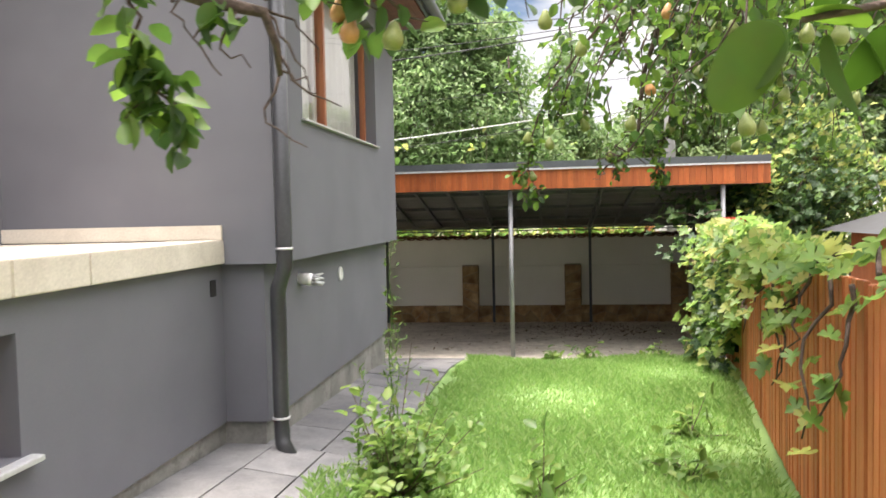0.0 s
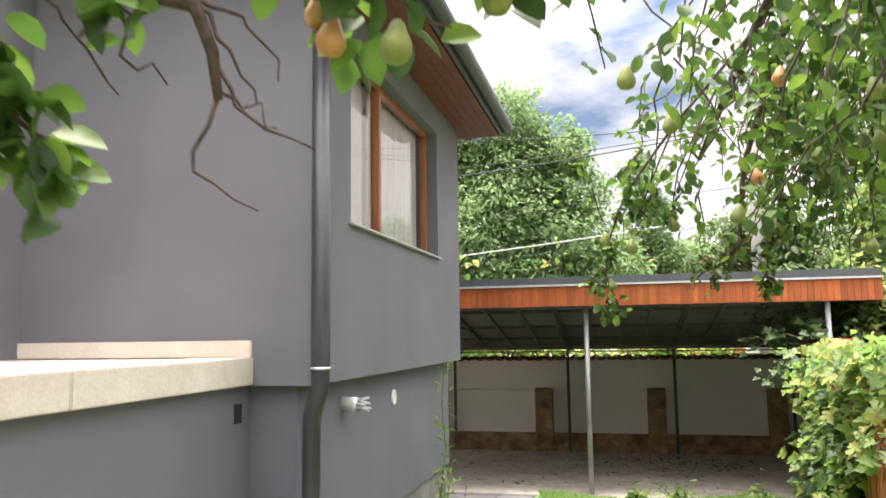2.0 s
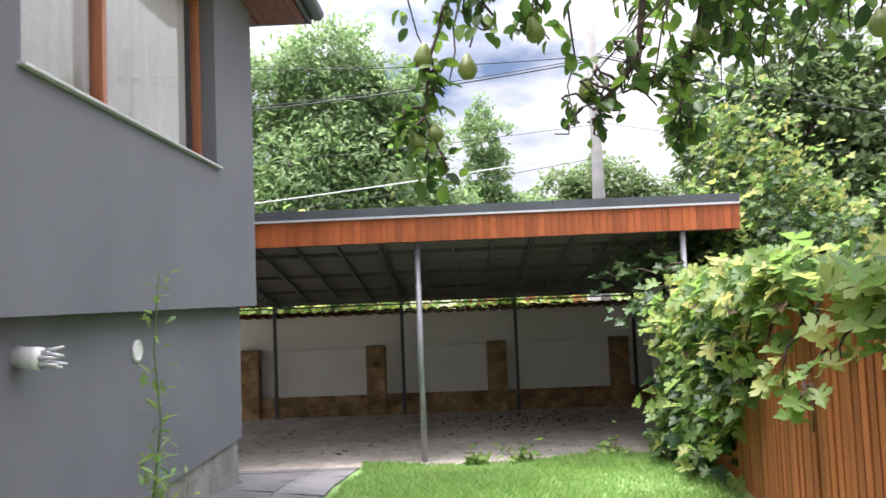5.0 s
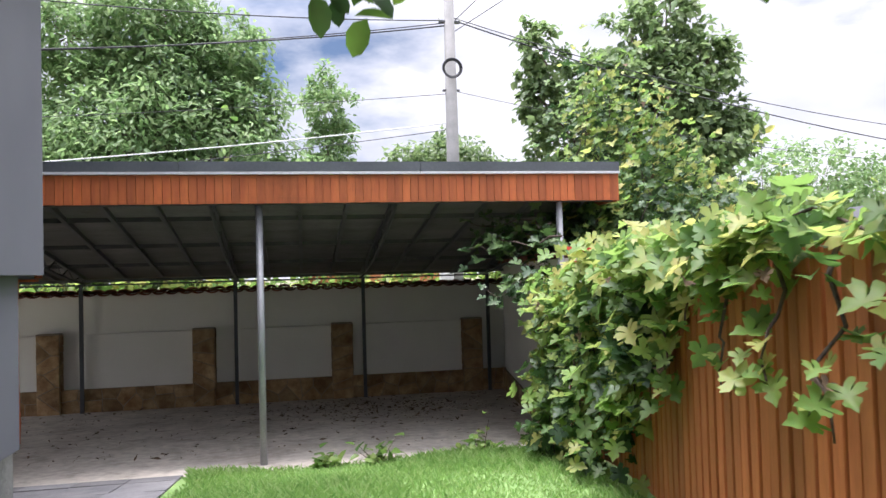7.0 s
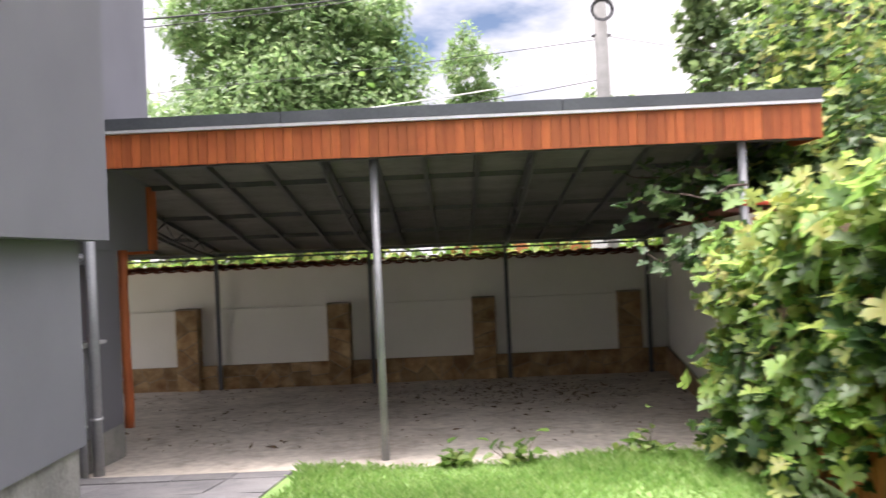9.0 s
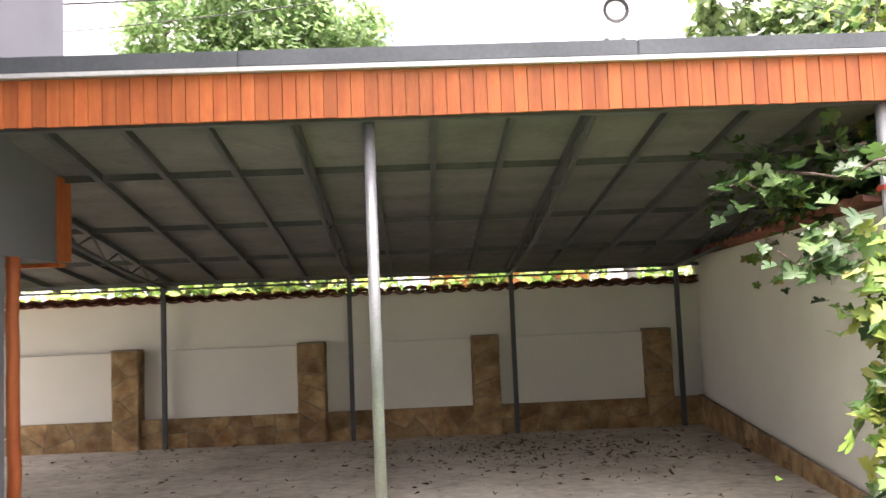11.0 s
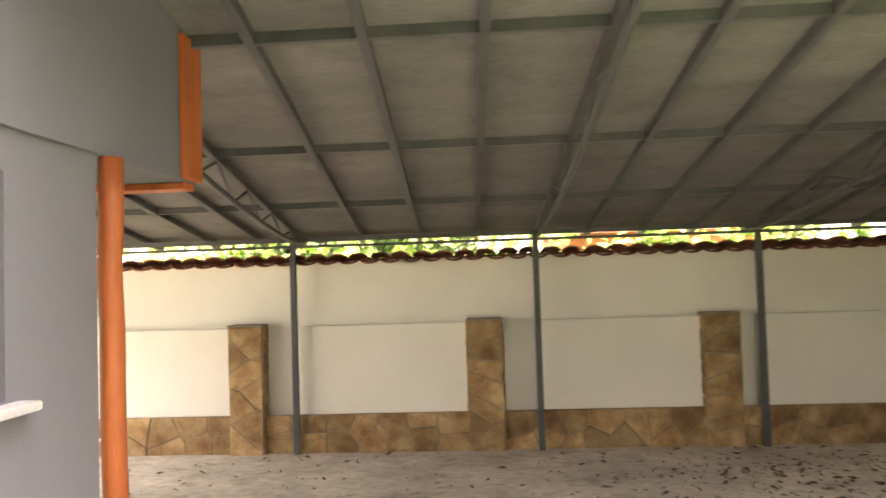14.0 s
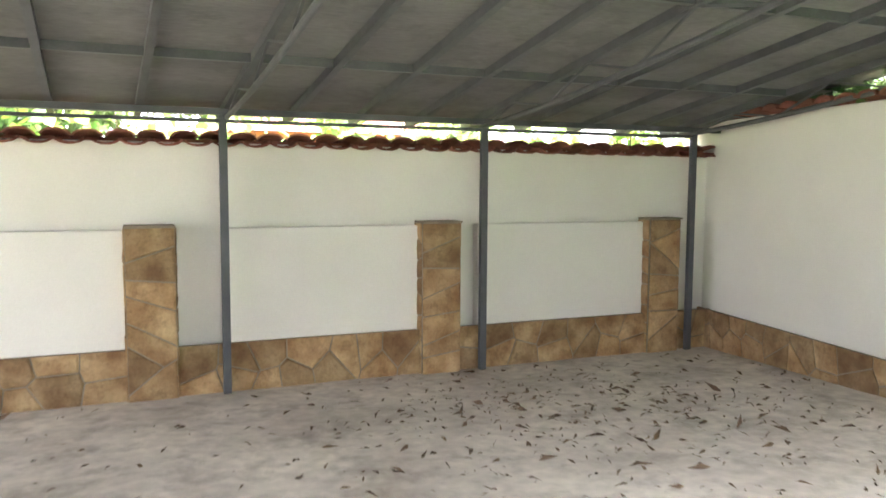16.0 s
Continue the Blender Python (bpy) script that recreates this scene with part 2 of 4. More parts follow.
L_TREE_D = leaf_mat("walnut_leaf", (0.11, 0.18, 0.07), (0.19, 0.28, 0.11), (0.30, 0.40, 0.17), 0.5)
L_GRASS = leaf_mat("grass_blade", (0.18, 0.34, 0.08), (0.29, 0.48, 0.13), (0.43, 0.58, 0.23), 0.5, 0.7)
L_WEED = leaf_mat("weed_leaf", (0.10, 0.20, 0.04), (0.17, 0.29, 0.06), (0.30, 0.40, 0.11), 0.45)


# ---- builders ----
def part(name, bm, material, parent=None, label="", m=None):
    me = bpy.data.meshes.new(name)
    bm.to_mesh(me)
    bm.free()
    me.materials.append(material)
    ob = new(name, me)
    if parent:
        ob.parent = parent
    if m is not None:
        ob.matrix_basis = m
    if label:
        ob["label"] = label
    return ob


def mesh_part(name, verts, faces, material, parent=None, label="", smooth=False):
    me = bpy.data.meshes.new(name)
    me.from_pydata(verts, [], faces)
    me.materials.append(material)
    if smooth:
        me.polygons.foreach_set("use_smooth", [True] * len(me.polygons))
    ob = new(name, me)
    if parent:
        ob.parent = parent
    if label:
        ob["label"] = label
    return ob


def shared(name, me, parent, m):
    ob = new(name, me)
    ob.parent = parent
    ob.matrix_basis = m
    return ob


def thing(name, label, category, at=(0, 0, 0), group="", kind=""):
    ob = new(name)
    ob.empty_display_size = 0.1
    return tagged(ob, label, category, group, kind)


def box(bm, x0, x1, y0, y1, z0, z1, bevel=0.0, m=None):
    r = bmesh.ops.create_cube(bm, size=1)
    vs = r["verts"]
    bmesh.ops.scale(bm, vec=(abs(x1 - x0), abs(y1 - y0), abs(z1 - z0)), verts=vs)
    bmesh.ops.translate(bm, vec=((x0 + x1) / 2, (y0 + y1) / 2, (z0 + z1) / 2), verts=vs)
    if m is not None:
        bmesh.ops.transform(bm, matrix=m, verts=vs)
    if bevel:
        es = list({e for v in vs for e in v.link_edges})
        bmesh.ops.bevel(bm, geom=es, offset=bevel, segments=2, affect="EDGES")
    return bm


def boxed(*a, bevel=0.0, m=None):
    return box(bmesh.new(), *a, bevel=bevel, m=m)


def tube(bm, pts, r0, r1=None, sides=8, caps=True):
    """A round tube through points, tapering from r0 to r1."""
    r1 = r0 if r1 is None else r1
    pts = [Vector(p) for p in pts]
    rings, n = [], len(pts)
    ref = None
    for i, p in enumerate(pts):
        d = (pts[min(i + 1, n - 1)] - pts[max(i - 1, 0)]).normalized()
        if ref is None:
            ref = d.orthogonal().normalized()
        ref = (ref - d * ref.dot(d)).normalized() if (ref - d * ref.dot(d)).length > 1e-4 else d.orthogonal().normalized()
        s = d.cross(ref)
        r = r0 + (r1 - r0) * i / max(1, n - 1)
        rings.append([bm.verts.new(p + r * (math.cos(2 * math.pi * k / sides) * ref + math.sin(2 * math.pi * k / sides) * s)) for k in range(sides)])
    for a, b in zip(rings, rings[1:]):
        for k in range(sides):
            f = bm.faces.new((a[k], a[(k + 1) % sides], b[(k + 1) % sides], b[k]))
            f.smooth = True
    if caps:
        bm.faces.new(rings[0][::-1])
        bm.faces.new(rings[-1])
    return bm


def beam(bm, a, b, w, h):
    """A rectangular bar between two points."""
    a, b = Vector(a), Vector(b)
    d = b - a
    m = Matrix.Translation((a + b) / 2) @ d.to_track_quat("Y", "Z").to_matrix().to_4x4()
    return box(bm, -w / 2, w / 2, -d.length / 2, d.length / 2, -h / 2, h / 2, m=m)


def wander(a, b, n, amp, rng):
    a, b = Vector(a), Vector(b)
    return [a.lerp(b, i / n) + (Vector((rng.gauss(0, amp), rng.gauss(0, amp), rng.gauss(0, amp))) if 0 < i < n else Vector()) for i in range(n + 1)]


OVAL = [(0, 0), (0.24, 0.22), (0.31, 0.5), (0.22, 0.8), (0, 1.0), (-0.22, 0.8), (-0.31, 0.5), (-0.24, 0.22)]
HALF = [(0.12, -0.08), (0.28, -0.13), (0.40, 0.0), (0.36, 0.1), (0.20, 0.2), (0.42, 0.22), (0.60, 0.40), (0.48, 0.46), (0.50, 0.58), (0.34, 0.55), (0.16, 0.53), (0.28, 0.68), (0.23, 0.79), (0.13, 0.82)]
LOBED = [(0, 0.06)] + HALF + [(0, 1.0)] + [(-x, y) for x, y in HALF[::-1]]
NARROW = [(0, 0), (0.14, 0.35), (0, 1.0), (-0.14, 0.35)]
ASH = [(0, 0), (0.19, 0.3), (0.15, 0.7), (0, 1.0), (-0.15, 0.7), (-0.19, 0.3)]
BLUNT = [(0, 0), (0.3, 0.3), (0.22, 0.75), (0, 1.0), (-0.22, 0.75), (-0.3, 0.3)]


class Leaves:
    """Gathers single leaves into one mesh."""

    def __init__(self, outline, seed, fold=0.45):
        self.fold = fold
        self.o, self.v, self.f, self.rng = outline, [], [], random.Random(seed)

    def add(self, p, size, out=None, droop=0.5):
        g = self.rng
        d = Vector((g.gauss(0, 1), g.gauss(0, 1), g.gauss(0, 0.7) - droop))
        if out is not None:
            d += Vector(out)
        d.normalize()
        nrm = Vector((g.gauss(0, 0.6), g.gauss(0, 0.6), 1.0))
        if out is not None:
            nrm += Vector(out) * 0.8
        s = d.cross(nrm)
        if s.length < 1e-3:
            s = d.orthogonal()
        s.normalize()
        up = s.cross(d)
        size *= g.uniform(0.65, 1.25)
        i0, bend = len(self.v), g.uniform(0.05, 0.3)
        p = Vector(p)
        for x, y in self.o:
            self.v.append(tuple(p + size * (x * s + y * d + (abs(x) * self.fold - bend * y * y) * up)))
        self.v.append(tuple(p + size * (0.45 * d - bend * 0.2 * up)))
        n = len(self.o)
        for k in range(n):
            self.f.append((i0 + k, i0 + (k + 1) % n, i0 + n))

    def done(self, name, material, parent=None, label="", kind=""):
        ob = mesh_part(name, self.v, self.f, material, parent, label, True)
        return tagged(ob, kind=kind) if kind else ob


def lathe(bm, prof, m, sides=12):
    rings = []
    for r, z in prof:
        rings.append([bm.verts.new(m @ Vector((r * math.cos(2 * math.pi * k / sides), r * math.sin(2 * math.pi * k / sides), z))) for k in range(sides)])
    for a, b in zip(rings, rings[1:]):
        for k in range(sides):
            bm.faces.new((a[k], a[(k + 1) % sides], b[(k + 1) % sides], b[k])).smooth = True
    bm.faces.new(rings[0][::-1])
    bm.faces.new(rings[-1])
    return bm


def ground_z(x, y):
    """The yard falls from the camera's start towards the carport's back wall."""
    z = float(np.interp(y, (-9, -1.4, 2, 4, 7.6, 9.3, 15.2, 16.5), (1.0, 0.90, 0.79, 0.68, 0.52, 0.31, 0.0, -0.05)))
    cross = 0.10 * min(1, max(0, (-0.95 - x) / 0.7)) * float(np.interp(y, (6.8, 8.6), (1, 0)))
    return z + cross


# ---- ground, lawn, paving, carport floor ----
def sheet(name, xs, ys, dz, material, label, category, noise_amp=0.0):
    vs = [(x, y, ground_z(x, y) + dz + (noise.noise((x * 1.7, y * 1.7, 3)) * noise_amp if noise_amp else 0)) for y in ys for x in xs]
    w = len(xs)
    fs = [(j * w + i, j * w + i + 1, (j + 1) * w + i + 1, (j + 1) * w + i) for j in range(len(ys) - 1) for i in range(w - 1)]
    return tagged(mesh_part(name, vs, fs, material, smooth=True), label, category, kind="structure")


FAR = [-900, -300, -80, -30, -12]
sheet("ground", FAR + [-6, -3, -2.6, -1.65, -0.95, 0, 1, 2, 3, 4, 6] + [12, 30, 80, 300, 900], FAR + [-6, -3, -1.4, 0, 2, 4, 6, 7.6, 8.6, 9.3, 11, 13, 15.2, 16.5, 20] + [30, 80, 300, 900], -0.06, M_SOIL, "bare brown earth around the yard", "ground")
sheet("lawn", list(np.linspace(-1.2, 2.75, 30)), list(np.linspace(-6, 9.3, 90)), 0.0, M_LAWN, "green lawn sloping down to the carport", "lawn", 0.02)
sheet("floor", list(np.linspace(-6.5, 3.95, 40)), list(np.linspace(9.31, 15.55, 26)), 0.0, M_FLOOR, "dusty sand-coloured concrete carport floor", "floor", 0.008)


def fence_x(y):
    """The fence and the side wall stand on one slanting line."""
    return 3.62 + (y - 15.25) * 0.163


# ---- house ----
house = thing("house", "grey rendered house with overhanging upper storey and raised terrace", "house")
UX, LX = -1.56, -1.68


def wall_with_window(x, t, y0, y1, z0, z1, wy0, wy1, wz0, wz1):
    """A wall that faces +x, with one opening through it."""
    for a, b, c, d in ((y0, wy0, z0, z1), (wy1, y1, z0, z1), (wy0, wy1, z0, wz0), (wy0, wy1, wz1, z1)):
        part("wall_section", boxed(x - t, x, a, b, c, d), M_RENDER, house)


wall_with_window(UX, 0.3, 3.5, 7.7, 2.08, 5.2, 4.17, 6.70, 3.13, 4.40)
part("upper_wall", boxed(-4.0, UX - 0.3, 3.5, 3.8, 2.08, 5.2), M_RENDER, house)
part("upper_wall", boxed(-2.6, UX - 0.3, 7.4, 7.7, 2.08, 5.2), M_RENDER, house)
part("terrace_back_wall", boxed(-3.85, -3.55, -7, 3.8, 0.6, 5.2), M_RENDER, house)
part("upper_floor_slab", boxed(-6, UX - 0.3, 3.8, 7.4, 2.08, 2.3), M_RENDER, house)
part("rear_upper_wall", boxed(-2.95, -2.6, 7.7, 11.0, 2.08, 6.0), M_RENDER, house)
part("rear_upper_wall", boxed(-6.5, -2.95, 10.7, 11.0, 2.08, 6.0), M_RENDER, house)
part("rear_soffit", boxed(-6.5, -2.95, 10.2, 10.7, 2.08, 2.2), M_RENDER, house)
part("lower_wall", boxed(LX - 0.3, LX, 3.58, 7.59, 0.98, 2.08), M_RENDER, house)
part("lower_wall", boxed(-2.28, LX - 0.3, 3.58, 3.88, 0.98, 2.08), M_RENDER, house)
part("lower_wall", boxed(-2.62, LX - 0.3, 7.29, 7.59, 0.98, 2.08), M_RENDER, house)
wall_with_window(-1.98, 0.3, -7, 3.58, 0.98, 2.08, 0.5, 1.50, 1.40, 1.93)
wall_with_window(-2.62, 0.3, 7.59, 10.22, 0.56, 2.08, 8.55, 9.74, 1.34, 1.96)
part("rear_lower_wall", boxed(-6.5, -2.92, 9.92, 10.22, 0.56, 2.08), M_RENDER, house)
# plinths, set back a little
part("plinth", boxed(LX - 0.3, LX - 0.03, 3.61, 7.56, 0.3, 0.98), M_PLINTH, house, "stained concrete plinth")
part("plinth", boxed(-2.28, LX - 0.3, 3.61, 3.9, 0.3, 0.98), M_PLINTH, house, "stained concrete plinth")
part("plinth", boxed(-2.28, -2.01, -7, 3.61, 0.3, 0.98), M_PLINTH, house, "stained concrete plinth")
part("plinth", boxed(-2.9, -2.61, 7.56, 10.215, 0.05, 0.56), M_PLINTH, house, "stained concrete plinth")
part("plinth", boxed(-6.5, -2.9, 9.9, 10.21, 0.0, 0.56), M_PLINTH, house, "stained concrete plinth")
part("plinth", boxed(-2.62, LX - 0.3, 7.26, 7.56, 0.3, 0.98), M_PLINTH, house, "stained concrete plinth")
# terrace slab in stone pieces, with the skirting at its back
for y0, y1 in ((-7, -1.5), (-1.5, 0.2), (0.2, 1.42), (1.42, 1.96), (1.96, 3.5)):
    part("terrace_edge_stone", boxed(-2.3, -1.92, y0 + 0.003, y1 - 0.003, 2.085, 2.245, bevel=0.006), M_SLAB, house, "beige stone terrace edging")
part("terrace_floor", boxed(-4.0, -2.3, -7, 3.5, 2.08, 2.24), M_SLAB, house, "pale stone terrace floor")
part("terrace_skirting", boxed(-4.0, -1.93, 3.475, 3.5, 2.246, 2.345, bevel=0.004), M_SLAB, house, "beige stone skirting")
# eave over the upper storey
bm = boxed(-6.0, -1.06, 3.2, 8.02, 4.73, 4.79)
part("roof_deck", bm, M_FLASH, house)
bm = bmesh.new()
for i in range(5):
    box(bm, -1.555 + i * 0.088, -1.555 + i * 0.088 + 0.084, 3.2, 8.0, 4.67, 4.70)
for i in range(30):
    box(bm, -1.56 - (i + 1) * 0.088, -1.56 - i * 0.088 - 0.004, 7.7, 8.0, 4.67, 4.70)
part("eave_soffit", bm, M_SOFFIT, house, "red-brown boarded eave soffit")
bm = bmesh.new()
tube(bm, [(-1.02, 3.1, 4.76), (-1.02, 8.05, 4.76)], 0.065, sides=12)
box(bm, -1.10, -1.07, 3.2, 8.03, 4.67, 4.80)
box(bm, -4.0, -1.07, 8.0, 8.04, 4.67, 4.82)
part("gutter", bm, M_FLASH, house, "dark grey metal gutter")


def window(name, x, y0, y1, z0, z1, mullions, frame_w, label):
    """A wooden window set 0.17 m back in its reveal, facing +x."""
    w = tagged(new(name), label, "window", kind="structure")
    xs = x - 0.17
    bm = bmesh.new()
    box(bm, xs, xs + 0.06, y0, y0 + frame_w, z0, z1)
    box(bm, xs, xs + 0.06, y1 - frame_w, y1, z0, z1)
    box(bm, xs, xs + 0.06, y0 + frame_w, y1 - frame_w, z0, z0 + frame_w)
    box(bm, xs, xs + 0.06, y0 + frame_w, y1 - frame_w, z1 - frame_w, z1)
    part("window_frame", bm, M_FRAME, w, "brown wooden frame")
    ys = [y0 + frame_w] + list(mullions) + [y1 - frame_w]
    for m_y in mullions:
        part("mullion", boxed(xs + 0.002, xs + 0.075, m_y - 0.034, m_y + 0.034, z0 + frame_w, z1 - frame_w, bevel=0.008), M_FRAME, w, "brown wooden mullion")
    for a, b in zip(ys, ys[1:]):
        gx, ga, gb = xs + 0.03, z0 + frame_w, z1 - frame_w
        g = mesh_part("pane", [(gx, a, ga), (gx, b, ga), (gx, b, gb), (gx, a, gb)], [(0, 1, 2, 3)], M_GLASS, w)
        g.visible_shadow = False
    out, thick = (0.035, 0.016) if z0 > 3 else (0.065, 0.026)
    s = boxed(x - 0.14, x + out, y0 - 0.03, y1 + out, z0 - 0.004 - thick, z0 - 0.004, bevel=0.004)
    part("window_sill", s, M_ALU, w, "pale metal sill")
    return w


w1 = window("window_1", UX, 4.17, 6.70, 3.13, 4.40, (5.12,), 0.04, "wide brown wooden window with pale curtains")
w2 = window("window_2", -2.62, 8.55, 9.74, 1.34, 1.96, (9.15,), 0.06, "small brown wooden basement window")
w3 = window("window_3", -1.98, 0.5, 1.50, 1.40, 1.93, (), 0.05, "dark basement window under the terrace")
# curtain folds behind the upper window
vs, fs, k = [], [], 0
for y in np.linspace(4.2, 6.67, 90):
    x = UX - 0.235 + 0.02 * math.sin(y * 38) + 0.01 * math.sin(y * 91)
    vs += [(x, y, 3.16), (x, y, 4.40)]
fs = [(2 * i, 2 * i + 2, 2 * i + 3, 2 * i + 1) for i in range(89)]
tagged(mesh_part("curtain", vs, fs, M_CURTAIN, smooth=True), "pale folded curtain hanging behind the upper window", "curtain")
# solid near-black boxes paint the darkness of the rooms behind the basement windows
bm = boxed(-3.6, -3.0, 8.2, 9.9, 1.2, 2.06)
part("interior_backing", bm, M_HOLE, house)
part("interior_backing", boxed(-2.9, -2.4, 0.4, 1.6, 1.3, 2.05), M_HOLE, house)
# orange trim of the rear overhang and corner post
part("corner_trim", boxed(-2.598, -2.575, 10.86, 11.06, 2.085, 2.70, bevel=0.006), M_WOOD, house, "orange wooden corner board")
part("soffit_trim", boxed(-6.0, -2.61, 10.93, 11.04, 2.05, 2.077), M_WOOD, house, "orange wooden edge board")
bm = tube(bmesh.new(), wander((-2.60, 10.285, 0.5), (-2.60, 10.285, 2.08), 8, 0.004, random.Random(2)), 0.042, sides=12)
corner_post = tagged(part("wooden_post", bm, M_WOOD), "round orange-stained wooden post at the house corner", "post")
for z in (0.72, 0.93, 1.13, 1.34, 1.54, 1.74):
    part("clip", boxed(-2.65, -2.632, 10.245, 10.262, z, z + 0.008), M_ALU, corner_post, "small bright metal clip")


def downpipe(pts, r, brackets, material, label):
    d = thing("downpipe", label, "downpipe")
    part("pipe", tube(bmesh.new(), pts, r, sides=14), material, d)
    for x, y, z in brackets:
        part("bracket", tube(bmesh.new(), [(x, y, z - 0.008), (x, y, z + 0.008)], r + 0.006, sides=14), M_ALU, d, "bright metal bracket")
    return d


PX, PY = -1.50, 3.50
downpipe([(PX, PY, 4.74), (PX, PY, 2.16), (PX, PY, 2.06), (PX - 0.03, PY, 1.98), (PX - 0.06, PY + 0.01, 1.9), (PX - 0.065, PY + 0.02, 1.8), (PX - 0.065, PY + 0.02, 0.95), (PX - 0.055, PY, 0.86), (PX + 0.02, PY - 0.04, 0.76)], 0.053, [(PX, PY, 2.18), (PX - 0.065, PY + 0.02, 1.03)], M_PIPE, "anthracite round downpipe on the house corner")
downpipe([(-2.50, 9.455, 2.70), (-2.50, 9.455, 0.28)], 0.042, [(-2.50, 9.455, 2.2), (-2.50, 9.455, 0.75)], M_PIPE2, "grey round downpipe beside the basement window")
downpipe([(-2.50, 9.455, 5.95), (-2.50, 9.455, 3.10)], 0.042, [(-2.50, 9.455, 3.16)], M_PIPE, "dark downpipe on the upper wall above the carport roof")
downpipe([(-2.585, 9.40, 1.28), (-2.585, 9.40, 0.28)], 0.028, [(-2.585, 9.40, 0.7)], M_PIPE2, "thin grey conduit on the basement wall")
downpipe([(-2.55, 8.75, 2.035), (-2.55, 9.40, 2.02)], 0.03, [(-2.55, 9.34, 2.02)], M_PIPE2, "short level grey pipe under the overhang")

# small fixtures on the lower wall
lamp = thing("wall_pipe_outlet", "white plastic pipe stub wrapped in foil sticking out of the wall", "pipe outlet")
m = Matrix.Translation((LX, 4.33, 1.91)) @ Euler((0, radians(98), radians(8))).to_matrix().to_4x4()
part("stub", lathe(bmesh.new(), [(0.045, -0.02), (0.047, 0.06), (0.05, 0.07), (0.05, 0.10), (0.03, 0.105)], m), M_PLASTIC, lamp)
bm = bmesh.new()
rng = random.Random(5)
for i in range(7):
    a = i / 7 * 6.28
    tube(bm, [m @ Vector((0.03 * math.cos(a), 0.03 * math.sin(a), 0.10)), m @ Vector((0.04 * math.cos(a) + rng.gauss(0, 0.01), 0.04 * math.sin(a), 0.16 + rng.uniform(0, 0.04)))], 0.016, 0.006, sides=5)
part("foil_wrap", bm, M_ALU, lamp, "crumpled torn foil")
m = Matrix.Translation((LX, 5.52, 1.85)) @ Euler((0, radians(90), 0)).to_matrix().to_4x4()
tagged(part("vent_cap", lathe(bmesh.new(), [(0.065, 0.0), (0.065, 0.012), (0.05, 0.018), (0.045, 0.008)], m, 16), M_PLASTIC), "small round white vent cap on the wall", "vent cap")
# shallow block without a recess; the niche's inner shade is in its colour
tagged(part("wall_niche", boxed(-2.0, -1.972, 3.37, 3.47, 1.86, 1.99, bevel=0.01), M_HOLE), "small junction niche in the render, a block coloured dark for shade", "niche")
tap = thing("garden_tap", "red and blue handled taps on the terrace wall", "tap")
for dy, mt in ((0, M_RED), (0.09, M_BLUE)):
    part("valve", tube(bmesh.new(), [(-3.55, 3.05 + dy, 2.77), (-3.48, 3.05 + dy, 2.77), (-3.45, 3.05 + dy, 2.71)], 0.013, sides=8), M_ALU, tap)
    part("handle", boxed(-3.50, -3.47, 3.0 + dy, 3.08 + dy, 2.783, 2.81, bevel=0.004), mt, tap)

# ---- boundary walls ----
wall = tagged(new("wall_north"), "cream plastered yard wall with sandstone piers, plinth and tile coping", "wall", kind="structure")
WY = 15.22
part("wall_body", boxed(-9.0, 3.9, WY, WY + 0.22, -0.1, 1.84), M_WHITE, wall)
PIERS = [-6.17, -3.87, -1.565, 0.634, 2.844]
BACKS = [-3.22, -0.897, 1.16, 3.285]
PIER_W = 0.325
for i, x in enumerate([-5.5] + BACKS[:3]):
    part("wall_panel", boxed(x, PIERS[i + 1] - 0.002, WY - 0.09, WY, 0.36, 1.215, bevel=0.006), M_WHITE, wall, "cream raised wall panel")
SIDE = Matrix.Translation((3.62, 15.25, 0)) @ Matrix.Rotation(math.atan(-0.163), 4, "Z")
side = tagged(new("wall_east"), "white plastered side wall with sandstone plinth and tile coping", "wall", kind="structure")
part("wall_body", boxed(0.0, 0.22, -5.75, 0.2, -0.1, 2.14, m=SIDE), M_WHITE, side)


def clip(poly, nx, ny, d):
    out = []
    for (ax, ay), (bx, by) in zip(poly, poly[1:] + poly[:1]):
        da, db = ax * nx + ay * ny - d, bx * nx + by * ny - d
        if da <= 0:
            out.append((ax, ay))
        if da * db < 0:
            t = da / (da - db)
            out.append((ax + (bx - ax) * t, ay + (by - ay) * t))
    return out


